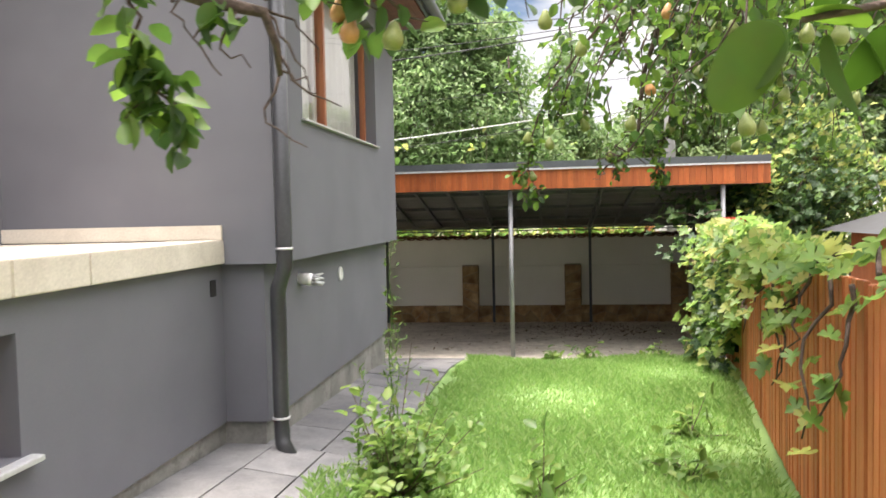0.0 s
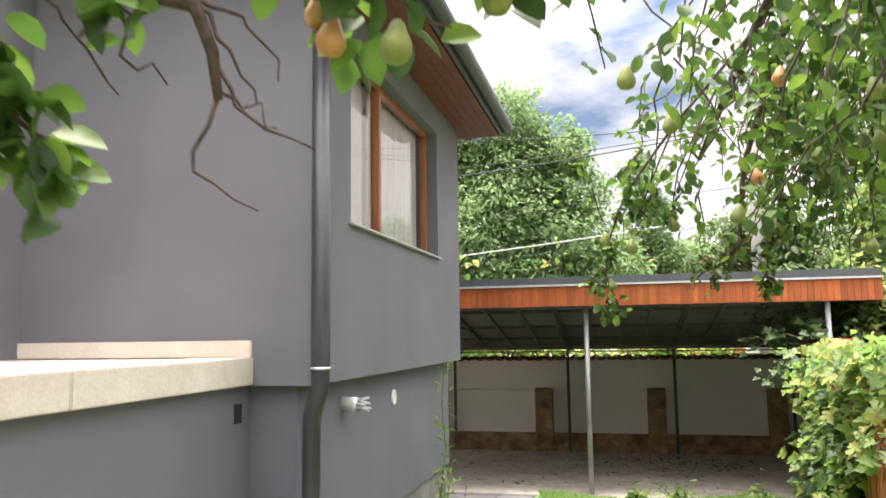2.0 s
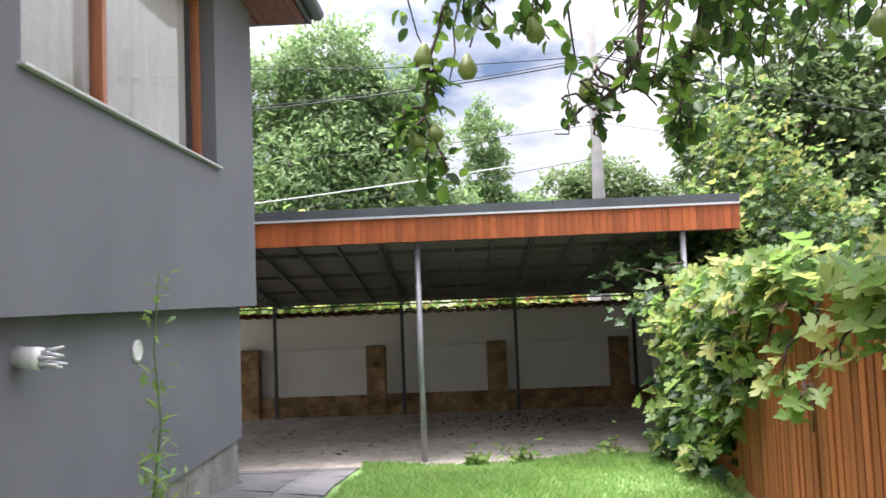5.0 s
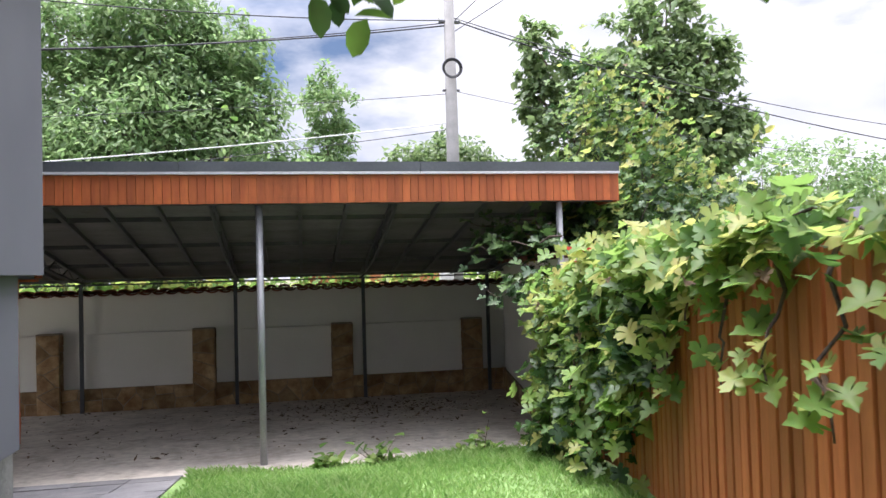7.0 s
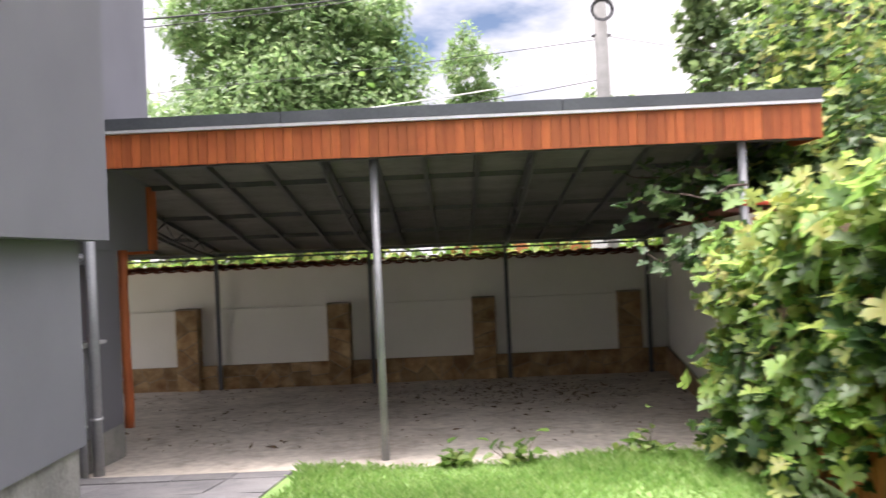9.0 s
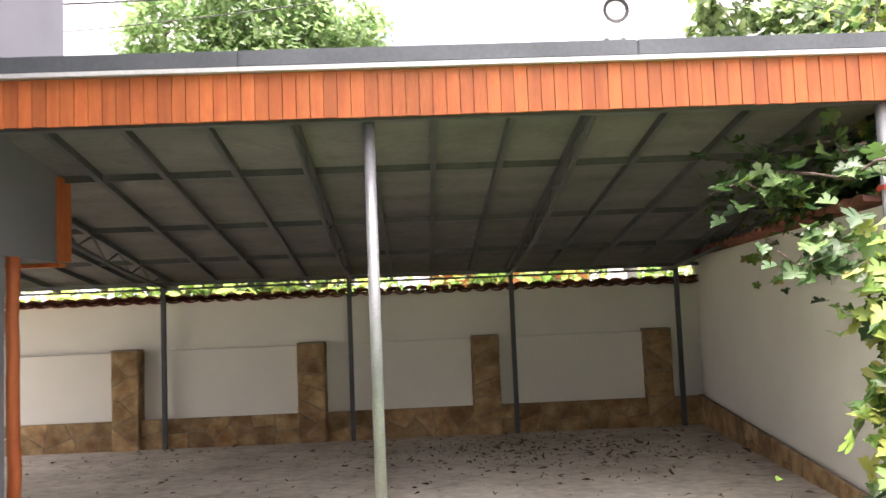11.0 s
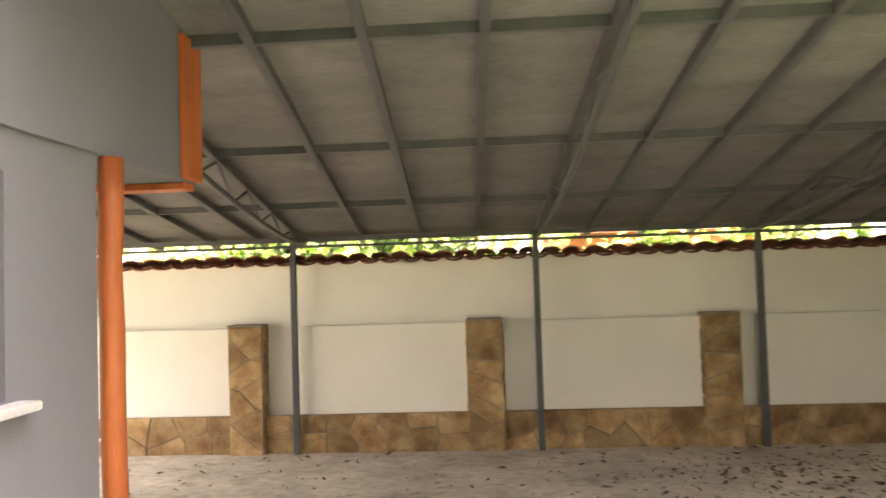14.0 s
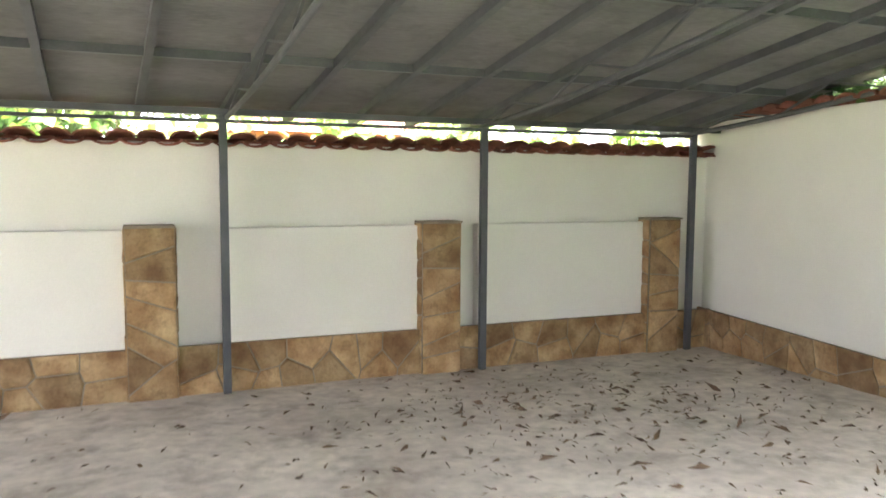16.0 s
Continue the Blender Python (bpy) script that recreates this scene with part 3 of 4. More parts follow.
def stonework(parent, w, h, cell, m, seed, depth=0.014):
    """Irregular flat stones over a w by h face in the local xz plane that looks to -y, on a mortar bed."""
    g = random.Random(seed)
    part("mortar_bed", boxed(0, w, 0, 0.03, -0.12, h, m=m), M_MORTAR, parent, "grey mortar bed")
    nx, nz = max(1, round(w / cell)), max(1, round(h / (cell * 0.75)))
    pts = [((i + 0.5 + g.uniform(-0.38, 0.38)) * w / nx, (j + 0.5 + g.uniform(-0.38, 0.38)) * h / nz) for i in range(nx) for j in range(nz)]
    for p in pts:
        poly = [(0, 0.0), (w, 0.0), (w, h), (0, h)]
        for q in pts:
            if q != p and abs(q[0] - p[0]) < 3 * cell:
                dx, dz = q[0] - p[0], q[1] - p[1]
                ln = math.hypot(dx, dz)
                poly = clip(poly, dx / ln, dz / ln, (dx * (p[0] + q[0]) / 2 + dz * (p[1] + q[1]) / 2) / ln - 0.006)
                if len(poly) < 3:
                    break
        if len(poly) < 3:
            continue
        cx, cz = sum(a for a, _ in poly) / len(poly), sum(b for _, b in poly) / len(poly)
        t = depth * g.uniform(0.5, 1.0)
        vs, n = [], len(poly)
        for k, y in ((1.0, 0.002), (1.0, -t * 0.6), (0.9, -t)):
            vs += [tuple(m @ Vector((cx + (a - cx) * k, y + (g.uniform(-0.004, 0.004) if k < 1 else 0), cz + (b - cz) * k))) for a, b in poly]
        vs.append(tuple(m @ Vector((cx, -t - 0.003, cz))))
        fs = [(r * n + k, r * n + (k + 1) % n, (r + 1) * n + (k + 1) % n, (r + 1) * n + k) for r in (0, 1) for k in range(n)]
        fs += [(2 * n + k, 2 * n + (k + 1) % n, 3 * n) for k in range(n)]
        mesh_part("stone", vs, fs, M_STONE, parent)


for i, x in enumerate(PIERS):
    pier = part("pier", boxed(x, x + PIER_W, 15.04, WY, -0.1, 1.235), M_MORTAR, wall, "sandstone clad pier")
    stonework(pier, PIER_W, 1.23, 0.22, Matrix.Translation((x, 15.034, 0)), 20 + i)
    stonework(pier, 0.16, 1.23, 0.2, Matrix.Translation((x + PIER_W + 0.005, 15.05, 0)) @ Matrix.Rotation(radians(90), 4, "Z"), 120 + i, 0.012)
    stonework(pier, 0.16, 1.23, 0.2, Matrix.Translation((x - 0.005, 15.21, 0)) @ Matrix.Rotation(radians(-90), 4, "Z"), 150 + i, 0.012)
    part("pier_cap", boxed(x - 0.008, x + PIER_W + 0.008, 15.0, WY, 1.235, 1.25, bevel=0.004), M_MORTAR, pier)
    x1 = PIERS[i + 1] if i < 4 else 3.62
    stonework(wall, x1 - x - PIER_W, 0.37, 0.27, Matrix.Translation((x + PIER_W, WY - 0.13, 0)), 40 + i)
stonework(side, 5.7, 0.37, 0.28, SIDE @ Matrix.Translation((-0.05, 0, 0)) @ Matrix.Rotation(radians(-90), 4, "Z"), 77)

# clay tiles on the copings: barrel tiles lying across the wall
bm = bmesh.new()
N = 7
rows = []
for y in (-0.2, 0.2):
    rows.append([[bm.verts.new(((0.085 + th) * math.cos(math.pi * k / N) * (1 if y < 0 else 0.85), y, (0.036 + th) * math.sin(math.pi * k / N))) for k in range(N + 1)] for th in (0.0, 0.014)])
for k in range(N):
    bm.faces.new((rows[0][1][k], rows[0][1][k + 1], rows[1][1][k + 1], rows[1][1][k])).smooth = True
    bm.faces.new((rows[0][0][k + 1], rows[0][0][k], rows[1][0][k], rows[1][0][k + 1])).smooth = True
    for r in rows:
        bm.faces.new((r[0][k], r[0][k + 1], r[1][k + 1], r[1][k]))
TILE = bpy.data.meshes.new("tile")
bm.to_mesh(TILE)
bm.free()
TILE.materials.append(M_TILE)
rng = random.Random(9)
coping = tagged(part("coping", boxed(-7, 3.9, WY - 0.02, WY + 0.24, 1.841, 1.862), M_TILE, wall, "clay tile bed"))
for i in range(53):
    x = -6.9 + i * 0.205
    shared("tile", TILE, wall, pose(x, WY + 0.06, 1.85 + rng.uniform(0, 0.01), -4, rng.uniform(-3, 3), rng.uniform(-3, 3)))
    shared("tile", TILE, wall, pose(x + 0.1, WY + 0.05, 1.868, -4, 180 + rng.uniform(-3, 3), rng.uniform(-3, 3)))
for i in range(28):
    shared("tile", TILE, side, SIDE @ pose(0.06, -5.65 + i * 0.205, 2.142 + rng.uniform(0, 0.01), -4, rng.uniform(-3, 3), -90 + rng.uniform(-4, 4)))
part("red_end_tile", boxed(-0.06, 0.28, -5.85, -5.72, 2.20, 2.25, bevel=0.012, m=SIDE), M_RED, side, "bright red end tile")

# unseen wall added behind the walk's start: closes the yard, blocks low sky light
south = tagged(new("sky_block_wall"), "unseen plain grey rendered wall added to block low sky light", "wall", kind="structure")
part("wall_body", boxed(-3.5, 6.0, -7.3, -7.0, 0.6, 5.4), M_RENDER, south)

# ---- carport ----
RX0, RX1, RY0, RY1 = -2.59, 3.25, 9.45, 15.46
RZ0, RZ1 = 2.93, 2.06


def roof_z(y):
    return RZ0 + (RZ1 - RZ0) * (y - RY0) / (RY1 - RY0)


carport = thing("carport", "lean-to carport with steel trusses, grey boarded roof and orange fascia", "carport")
bm = bmesh.new()
for x0, x1, y0 in ((RX0, RX1, RY0 + 0.045), (-6.6, RX0, 11.07)):
    vs = [bm.verts.new((x, y, roof_z(y) + dz)) for dz in (0, 0.03) for x, y in ((x0, y0), (x1, y0), (x1 + (0.62 if x1 > 0 else 0), RY1), (x0, RY1))]
    for q in ((3, 2, 1, 0), (4, 5, 6, 7), (0, 1, 5, 4), (1, 2, 6, 5), (2, 3, 7, 6), (3, 0, 4, 7)):
        bm.faces.new([vs[k] for k in q])
part("roof_boarding", bm, M_PANEL, carport, "weathered grey roof boarding")
bm = bmesh.new()
for x0, x1, y0 in ((RX0, RX1 + 0.02, RY0 + 0.045), (-6.6, RX0, 11.07)):
    vs = [bm.verts.new((x, y, roof_z(y) + dz)) for dz in (0.034, 0.10) for x, y in ((x0, y0), (x1, y0), (x1 + (0.62 if x1 > 0 else 0), RY1), (x0, RY1))]
    for q in ((3, 2, 1, 0), (4, 5, 6, 7), (0, 1, 5, 4), (1, 2, 6, 5), (2, 3, 7, 6), (3, 0, 4, 7)):
        bm.faces.new([vs[k] for k in q])
part("roof_covering", bm, M_FLASH, carport, "dark bitumen roof covering")
# rafters, trusses and purlins
# the rafters fan out slightly: x over the second purlin line and at the back
RAFTERS = [(-5.75, -5.9), (-5.15, -5.3), (-4.55, -4.7), (-4.0, -4.1), (-3.5, -3.6), (-2.33, -2.60), (-1.84, -2.02), (-1.32, -1.46), (-0.32, -0.37), (0.13, 0.16), (0.62, 0.65), (1.62, 1.68), (2.15, 2.22), (2.65, 2.75)]


def rafter_line(xf, xb):
    """Front and back points of a rafter under the boarding."""
    x_front = xf + (xb - xf) * (RY0 + 0.06 - 11.0) / 4.0
    y0, xa = (RY0 + 0.06, x_front) if x_front > RX0 + 0.06 else (11.1, xf)
    return xa, y0, xb


for xf, xb in RAFTERS:
    xa, y0, xb = rafter_line(xf, xb)
    part("rafter", beam(bmesh.new(), (xa, y0, roof_z(y0) - 0.026), (xb, RY1, roof_z(RY1) - 0.026), 0.045, 0.055), M_STEEL, carport)
for xf, xb in ((-2.98, -3.2), (-0.77, -0.88), (1.10, 1.16), (3.12, 3.26)):
    xa, y0, xb = rafter_line(xf, xb)
    tr = part("truss", beam(bmesh.new(), (xa, y0, roof_z(y0) - 0.03), (xb, RY1, roof_z(RY1) - 0.025), 0.045, 0.055), M_STEEL, carport)

    def tx(y):
        return xa + (xb - xa) * (y - y0) / (RY1 - y0)

    def low(y):
        return roof_z(y) - 0.05 - 0.17 * math.sin(math.pi * min(1, max(0, (y - RY0) / (RY1 - RY0)))) ** 0.7
    ys = list(np.linspace(y0, RY1, 13))
    part("lower_chord", tube(bmesh.new(), [(tx(a), a, low(a)) for a in ys], 0.02, sides=6), M_STEEL, tr)
    bm = bmesh.new()
    for k, (a, b) in enumerate(zip(ys, ys[1:])):
        beam(bm, (tx(a), a, (low(a) if k % 2 else roof_z(a) - 0.05)), (tx(b), b, (roof_z(b) - 0.05 if k % 2 else low(b))), 0.014, 0.014)
    tagged(part("web_bar", bm, M_STEEL, tr), kind="stuff")
PURLINS = [10.97, 12.48, 13.9]
for y in PURLINS:
    part("purlin", beam(bmesh.new(), (RX0 if y < 11.1 else -6.05, y, roof_z(y) - 0.022), (RX1, y, roof_z(y) - 0.022), 0.045, 0.05), M_STEEL, carport)
part("back_beam", boxed(-6.05, 3.6, 15.0, 15.05, 2.03, 2.075), M_DARK, carport, "dark steel eaves beam")
part("back_rail", boxed(-6.05, 3.3, 15.01, 15.04, 1.975, 2.0), M_DARK, carport, "thin dark steel rail")
part("front_beam", boxed(RX0, RX1 - 0.03, RY0 + 0.05, RY0 + 0.11, 2.70, 2.76), M_DARK, carport, "dark steel front beam")
for x in BACKS + [-5.4]:
    part("back_post", boxed(x - 0.028, x + 0.028, 15.0, 15.05, -0.02, 2.03, bevel=0.004), M_DARK, carport, "dark square steel post")
for x, y in ((-0.262, 9.61), (2.66, 9.53)):
    part("front_post", tube(bmesh.new(), [(x, y, ground_z(x, 9.4) - 0.1), (x, y, 2.71)], 0.033, sides=16), M_POST, carport, "round pale grey steel post")
# fascia of upright boards under a metal flashing
fascia = tagged(new("fascia"), "orange-stained board fascia under anthracite flashing along the carport", "fascia", kind="structure")
part("fascia_backing", boxed(RX0, RX1 - 0.002, RY0 + 0.014, RY0 + 0.04, 2.72, 3.0), M_WOOD, fascia)
NB = 78
BW = (RX1 - RX0) / NB
bm = boxed(-BW / 2 + 0.002, BW / 2 - 0.002, 0, 0.013, 0, 0.2605)
BOARD = bpy.data.meshes.new("board")
bm.to_mesh(BOARD)
bm.free()
BOARD.materials.append(M_WOOD)
rng = random.Random(4)
for i in range(NB):
    shared("board", BOARD, fascia, pose(RX0 + (i + 0.5) * BW, RY0 + rng.uniform(-0.0015, 0.0015), 2.708 + rng.uniform(-0.002, 0.002), 0, rng.uniform(-0.2, 0.2), 0))
for x0, x1 in ((RX0, -0.95), (-0.95, 1.25), (1.25, RX1 + 0.02)):
    part("flashing", boxed(x0 + 0.001, x1 - 0.001, RY0 - 0.03, RY0 + 0.1, 2.998, 3.09, bevel=0.006), M_FLASH, fascia, "anthracite metal flashing")
    part("drip_edge", boxed(x0 + 0.001, x1 - 0.001, RY0 - 0.036, RY0 + 0.012, 2.972, 2.996), M_ALU, fascia, "bright metal drip edge")
part("end_board", boxed(RX1 - 0.002, RX1 + 0.016, RY0, RY0 + 0.6, 2.70, 2.99), M_WOOD, fascia)

# ---- fence ----
fence = thing("wooden_fence", "tall red-brown fence of narrow upright boards overgrown with vine", "fence")
bm = boxed(-0.0395, 0.0395, -0.011, 0.011, 0, 1.5, bevel=0.004)
SLAT = bpy.data.meshes.new("slat")
bm.to_mesh(SLAT)
bm.free()
SLAT.materials.append(M_FENCE)
ang = 90 - math.degrees(math.atan(0.163))
rng = random.Random(8)
y = -2.0
while y < 9.42:
    x = fence_x(y) + rng.uniform(-0.005, 0.005)
    z0 = ground_z(x, y) + 0.04
    top = 2.10 + 0.08 * max(0, (2 - y) / 4) + rng.uniform(-0.006, 0.006)
    shared("slat", SLAT, fence, pose(x, y, z0, 0, rng.uniform(-0.4, 0.4), ang) @ Matrix.Diagonal((1, 1, (top - z0) / 1.5, 1)))
    y += 0.0945
for dz in (0.35, 1.15):
    part("rail", beam(bmesh.new(), (fence_x(-2) + 0.04, -2, 0.9 + dz), (fence_x(9.4) + 0.04, 9.4, 0.5 + dz), 0.04, 0.07), M_FENCE, fence)
# closes the gaps; its darker soffit colour paints the shadow between slats
part("gap_shade_boarding", beam(bmesh.new(), (fence_x(-2) + 0.075, -2, 1.45), (fence_x(9.4) + 0.075, 9.4, 1.25), 0.02, 1.25), M_SOFFIT, fence)

# ---- distance: pole, cables, trees, neighbours ----
pole = thing("utility_pole", "grey concrete utility pole with coiled cable", "utility pole")
PXY = (3.02, 16.3)
part("shaft", tube(bmesh.new(), [(*PXY, -0.1), (*PXY, 7.4)], 0.15, 0.095, sides=12), M_POLE, pole)
part("crossarm", boxed(PXY[0] - 0.2, PXY[0] + 0.2, PXY[1] - 0.04, PXY[1] + 0.04, 6.75, 6.79), M_STEEL, pole)
part("crossarm", boxed(PXY[0] - 0.16, PXY[0] + 0.16, PXY[1] - 0.04, PXY[1] + 0.04, 5.45, 5.48), M_STEEL, pole)
bm = bmesh.new()
for k in range(4):
    r = 0.15 + 0.012 * k
    tube(bm, [(PXY[0] + r * math.cos(a), PXY[1] - 0.15 - 0.008 * k, 5.85 + r * math.sin(a)) for a in np.linspace(0, 6.28, 25)], 0.011, sides=5)
part("cable_coil", bm, M_CABLE, pole, "coil of black cable")
for x in (-0.2, 0.2):
    part("insulator", lathe(bmesh.new(), [(0.02, 0), (0.035, 0.02), (0.025, 0.05), (0.03, 0.08), (0.01, 0.1)], Matrix.Translation((PXY[0] + x, PXY[1], 6.79))), M_PLASTIC, pole)


def cable(a, b, sag, r, material, label):
    a, b = Vector(a), Vector(b)
    pts = [a.lerp(b, t) - Vector((0, 0, sag * 4 * t * (1 - t))) for t in np.linspace(0, 1, 17)]
    tagged(part("overhead_cable", tube(bmesh.new(), pts, r, sides=5), material), label, "cable", group="overhead cables")


PT = Vector((PXY[0], PXY[1], 0))
cable(PT + Vector((-0.1, 0, 6.7)), (-9, 13.6, 5.2), 0.25, 0.014, M_CABLE, "black overhead cable running from the pole to the house")
cable(PT + Vector((-0.1, 0, 6.8)), (-11, 14.5, 7.1), 0.35, 0.011, M_CABLE, "black overhead cable strung from the concrete pole")
cable(PT + Vector((-0.1, 0, 6.75)), (-16, 20, 7.2), 0.5, 0.010, M_CABLE, "black overhead cable strung from the concrete pole")
cable(PT + Vector((0.1, 0, 6.8)), (22, 19.5, 4.5), 0.55, 0.014, M_CABLE, "twisted black cable strung across the sky")
cable(PT + Vector((0.1, 0, 6.85)), (20, 19, 5.1), 0.5, 0.010, M_CABLE, "thin black cable strung across the sky")
cable(PT + Vector((0.1, 0, 6.6)), (9, 9, 9.5), 0.1, 0.008, M_CABLE, "thin black cable climbing out of the yard")
cable(PT + Vector((0.1, 0, 6.8)), (7, 8, 9.8), 0.1, 0.008, M_CABLE, "thin black cable climbing out of the yard")
cable(PT + Vector((0.1, 0, 5.45)), (14, 17, 4.2), 0.2, 0.006, M_CABLE, "thin dark drop wire running from the pole")
cable(PT + Vector((-0.1, 0, 4.85)), (-9, 14.6, 3.5), 0.12, 0.011, M_CABLE_W, "pale overhead cable over the carport roof")
cable(PT + Vector((-0.1, 0, 4.72)), (-9, 14.8, 3.3), 0.15, 0.007, M_CABLE, "thin black cable over the carport roof")
cable(PT + Vector((-0.1, 0, 5.4)), (-12, 18.0, 5.0), 0.15, 0.006, M_CABLE, "thin dark drop wire running from the pole")


def tree(name, x, y, z0, trunk_h, r, blobs, n, size, outline, material, seed, label, category="tree"):
    """Tapered trunk, limbs to every clump, and a crown of single leaves gathered round twig ends."""
    g = random.Random(seed)
    t = thing(name, label, category)
    bm = bmesh.new()
    top = Vector((x, y, z0 + trunk_h))
    tube(bm, wander((x, y, z0), top, 5, r * 0.3, g), r, r * 0.6, sides=10)
    lv = Leaves(outline, seed + 1)
    tot = sum(b[3] ** 2 for b in blobs)
    for bx, by, bz, br, squash in blobs:
        c = Vector((bx, by, bz))
        start = Vector((x, y, z0 + trunk_h * g.uniform(0.7, 1.0)))
        tube(bm, wander(start, c, 5, br * 0.08, g), r * 0.4, r * 0.08, sides=6)
        k = int(n * br ** 2 / tot)
        twigs = []
        for _ in range(max(14, k // 26)):
            d = Vector((g.gauss(0, 1), g.gauss(0, 1), g.gauss(0, 1))).normalized()
            rad = br * g.uniform(0.45, 1.0) ** 0.6 * g.uniform(0.8, 1.18)
            e = c + Vector((d.x * rad, d.y * rad, d.z * rad * squash))
            twigs.append((e, d))
        for e, d in twigs[::3]:
            tube(bm, [c.lerp(e, 0.15), c.lerp(e, 0.6) + Vector((0, 0, 0.05 * br)), e], r * 0.06, r * 0.02, sides=4, caps=False)
        for _ in range(k):
            e, d = g.choice(twigs)
            sp = br * 0.13
            lv.add(e + Vector((g.gauss(0, sp), g.gauss(0, sp), g.gauss(0, sp * 0.8))), size, d * 0.7, 0.5)
    part("trunk", bm, M_BARK, t, "grey-brown trunk and limbs")
    lv.done("crown", material, t, "green leafy crown", "stuff")
    return t


tree("tree", -2.8, 22.5, 0, 3.5, 0.2, [(-5.6, 22, 4.2, 2.0, 0.9), (-3.6, 22, 5.2, 2.1, 0.95), (-1.7, 22.3, 5.0, 1.8, 1.0), (-2.9, 22.6, 7.2, 1.7, 0.95), (-4.7, 22.8, 6.6, 1.5, 0.9), (-1.2, 22.5, 6.6, 1.1, 0.9), (-0.3, 22.2, 3.9, 1.5, 0.9), (-3, 21.6, 3.2, 1.8, 0.8), (-5.0, 22.0, 2.4, 1.6, 0.8), (-3.3, 22.5, 8.7, 1.5, 0.9), (-5.4, 22.6, 8.2, 1.2, 0.9), (-1.6, 22.4, 7.9, 1.1, 0.9)], 60000, 0.20, ASH, L_TREE, 31, "tall leafy ash tree behind the yard wall")
tree("tree", 1.2, 26, 0, 3.0, 0.13, [(1.1, 26, 7.3, 0.85, 1.3), (1.2, 26, 5.8, 0.9, 1.1), (0.4, 25.8, 4.6, 1.1, 0.9), (2.2, 26, 4.4, 1.2, 0.8)], 9000, 0.20, ASH, L_TREE, 33, "slim young tree behind the yard wall")
tree("tree", 5.2, 30, 0, 3.0, 0.15, [(4.2, 30, 5.6, 1.3, 0.9), (5.8, 30, 5.9, 1.5, 0.9), (7.2, 30, 5.2, 1.3, 0.9), (3.0, 30, 4.4, 1.4, 0.8), (6.3, 30, 3.8, 1.8, 0.8)], 14000, 0.22, BLUNT, L_TREE_D, 35, "distant rounded dark green tree")
tree("tree", 8.0, 19, 0, 3.2, 0.2, [(6.3, 18.6, 5.0, 1.0, 1.0), (7.2, 18.8, 6.1, 0.95, 1.0), (8.0, 19, 7.2, 0.8, 1.3), (8.6, 19, 6.0, 1.2, 0.9), (9.4, 19, 4.8, 1.1, 0.9), (6.9, 18.6, 3.7, 1.4, 0.9), (8.7, 19, 3.9, 1.4, 0.8), (5.6, 18.6, 5.8, 0.55, 1.0), (10.4, 19.2, 5.2, 0.9, 0.8), (8.9, 19, 8.0, 0.7, 1.2), (9.8, 19, 6.8, 0.9, 1.0), (5.6, 18.6, 6.9, 0.6, 1.2), (10.3, 19.2, 3.6, 0.9, 0.8)], 24000, 0.20, BLUNT, L_TREE_D, 37, "tall walnut tree with open crown beyond the fence")
tree("tree", 17, 26, 0, 2.0, 0.15, [(16, 26, 4.6, 1.5, 0.8), (18.3, 26, 4.9, 1.8, 0.9), (14.3, 26, 3.4, 1.4, 0.8), (20.5, 26, 4.0, 2.0, 0.8)], 6000, 0.2, BLUNT, L_TREE, 39, "distant rounded tree beyond the fence")


def bush(name, c, spread, n, size, outline, material, seed, label, category="shrub"):
    g = random.Random(seed)
    t = thing(name, label, category)
    lv, bm = Leaves(outline, seed), bmesh.new()
    gz = ground_z(c[0], c[1])
    ends = []
    for _ in range(max(10, n // 22)):
        d = Vector((g.gauss(0, 0.55), g.gauss(0, 0.55), abs(g.gauss(0, 0.55)) + 0.05))
        e = Vector(c) + Vector((d.x * spread[0], d.y * spread[1], d.z * spread[2]))
        ends.append(e)
        tube(bm, [(c[0] + g.gauss(0, 0.04) * spread[0], c[1] + g.gauss(0, 0.04) * spread[1], gz), (Vector((c[0], c[1], gz)).lerp(e, 0.6)), e], 0.006 * max(1, spread[2]), 0.002, sides=4, caps=False)
    for _ in range(n):
        e = g.choice(ends)
        f = g.uniform(0.35, 1.05)
        p = Vector((c[0], c[1], gz)).lerp(e, f) + Vector((g.gauss(0, 0.05), g.gauss(0, 0.05), g.gauss(0, 0.04))) * max(1, spread[2])
        lv.add(p, size, (0, 0, 0.5), 0.2)
    tagged(part("stem", bm, M_BARK, t), kind="stuff")
    lv.done("leaves", material, t, "", "stuff")
    return t


# the hedge's sunlight is put in through the lighter vine leaf colour
for i, (x, y, s) in enumerate(((-8, 20, 2.6), (-4.5, 19, 2.3), (-1.5, 19.5, 2.4), (1.6, 20, 2.6), (4.5, 20, 2.4), (7, 21, 2.8), (10.5, 18, 2.4), (13, 15, 2.4))):
    bush("shrub", (x, y, 0.4), (1.7, 0.9, s), 2600, 0.25, BLUNT, L_VINE, 50 + i, "green hedge shrub behind the yard wall, coloured light for sun")
nb = thing("neighbour_house", "low orange rendered house beyond the back wall", "house")
part("wall", boxed(0.3, 4.2, 24, 28, -0.1, 2.5), M_ORANGE, nb)
bm = bmesh.new()
vs = [bm.verts.new(p) for p in ((0, 23.7, 2.5), (4.5, 23.7, 2.5), (4.5, 28.3, 2.5), (0, 28.3, 2.5), (0, 26, 3.5), (4.5, 26, 3.5))]
for q in ((0, 1, 5, 4), (2, 3, 4, 5), (0, 4, 3), (1, 2, 5), (3, 2, 1, 0)):
    bm.faces.new([vs[k] for k in q])
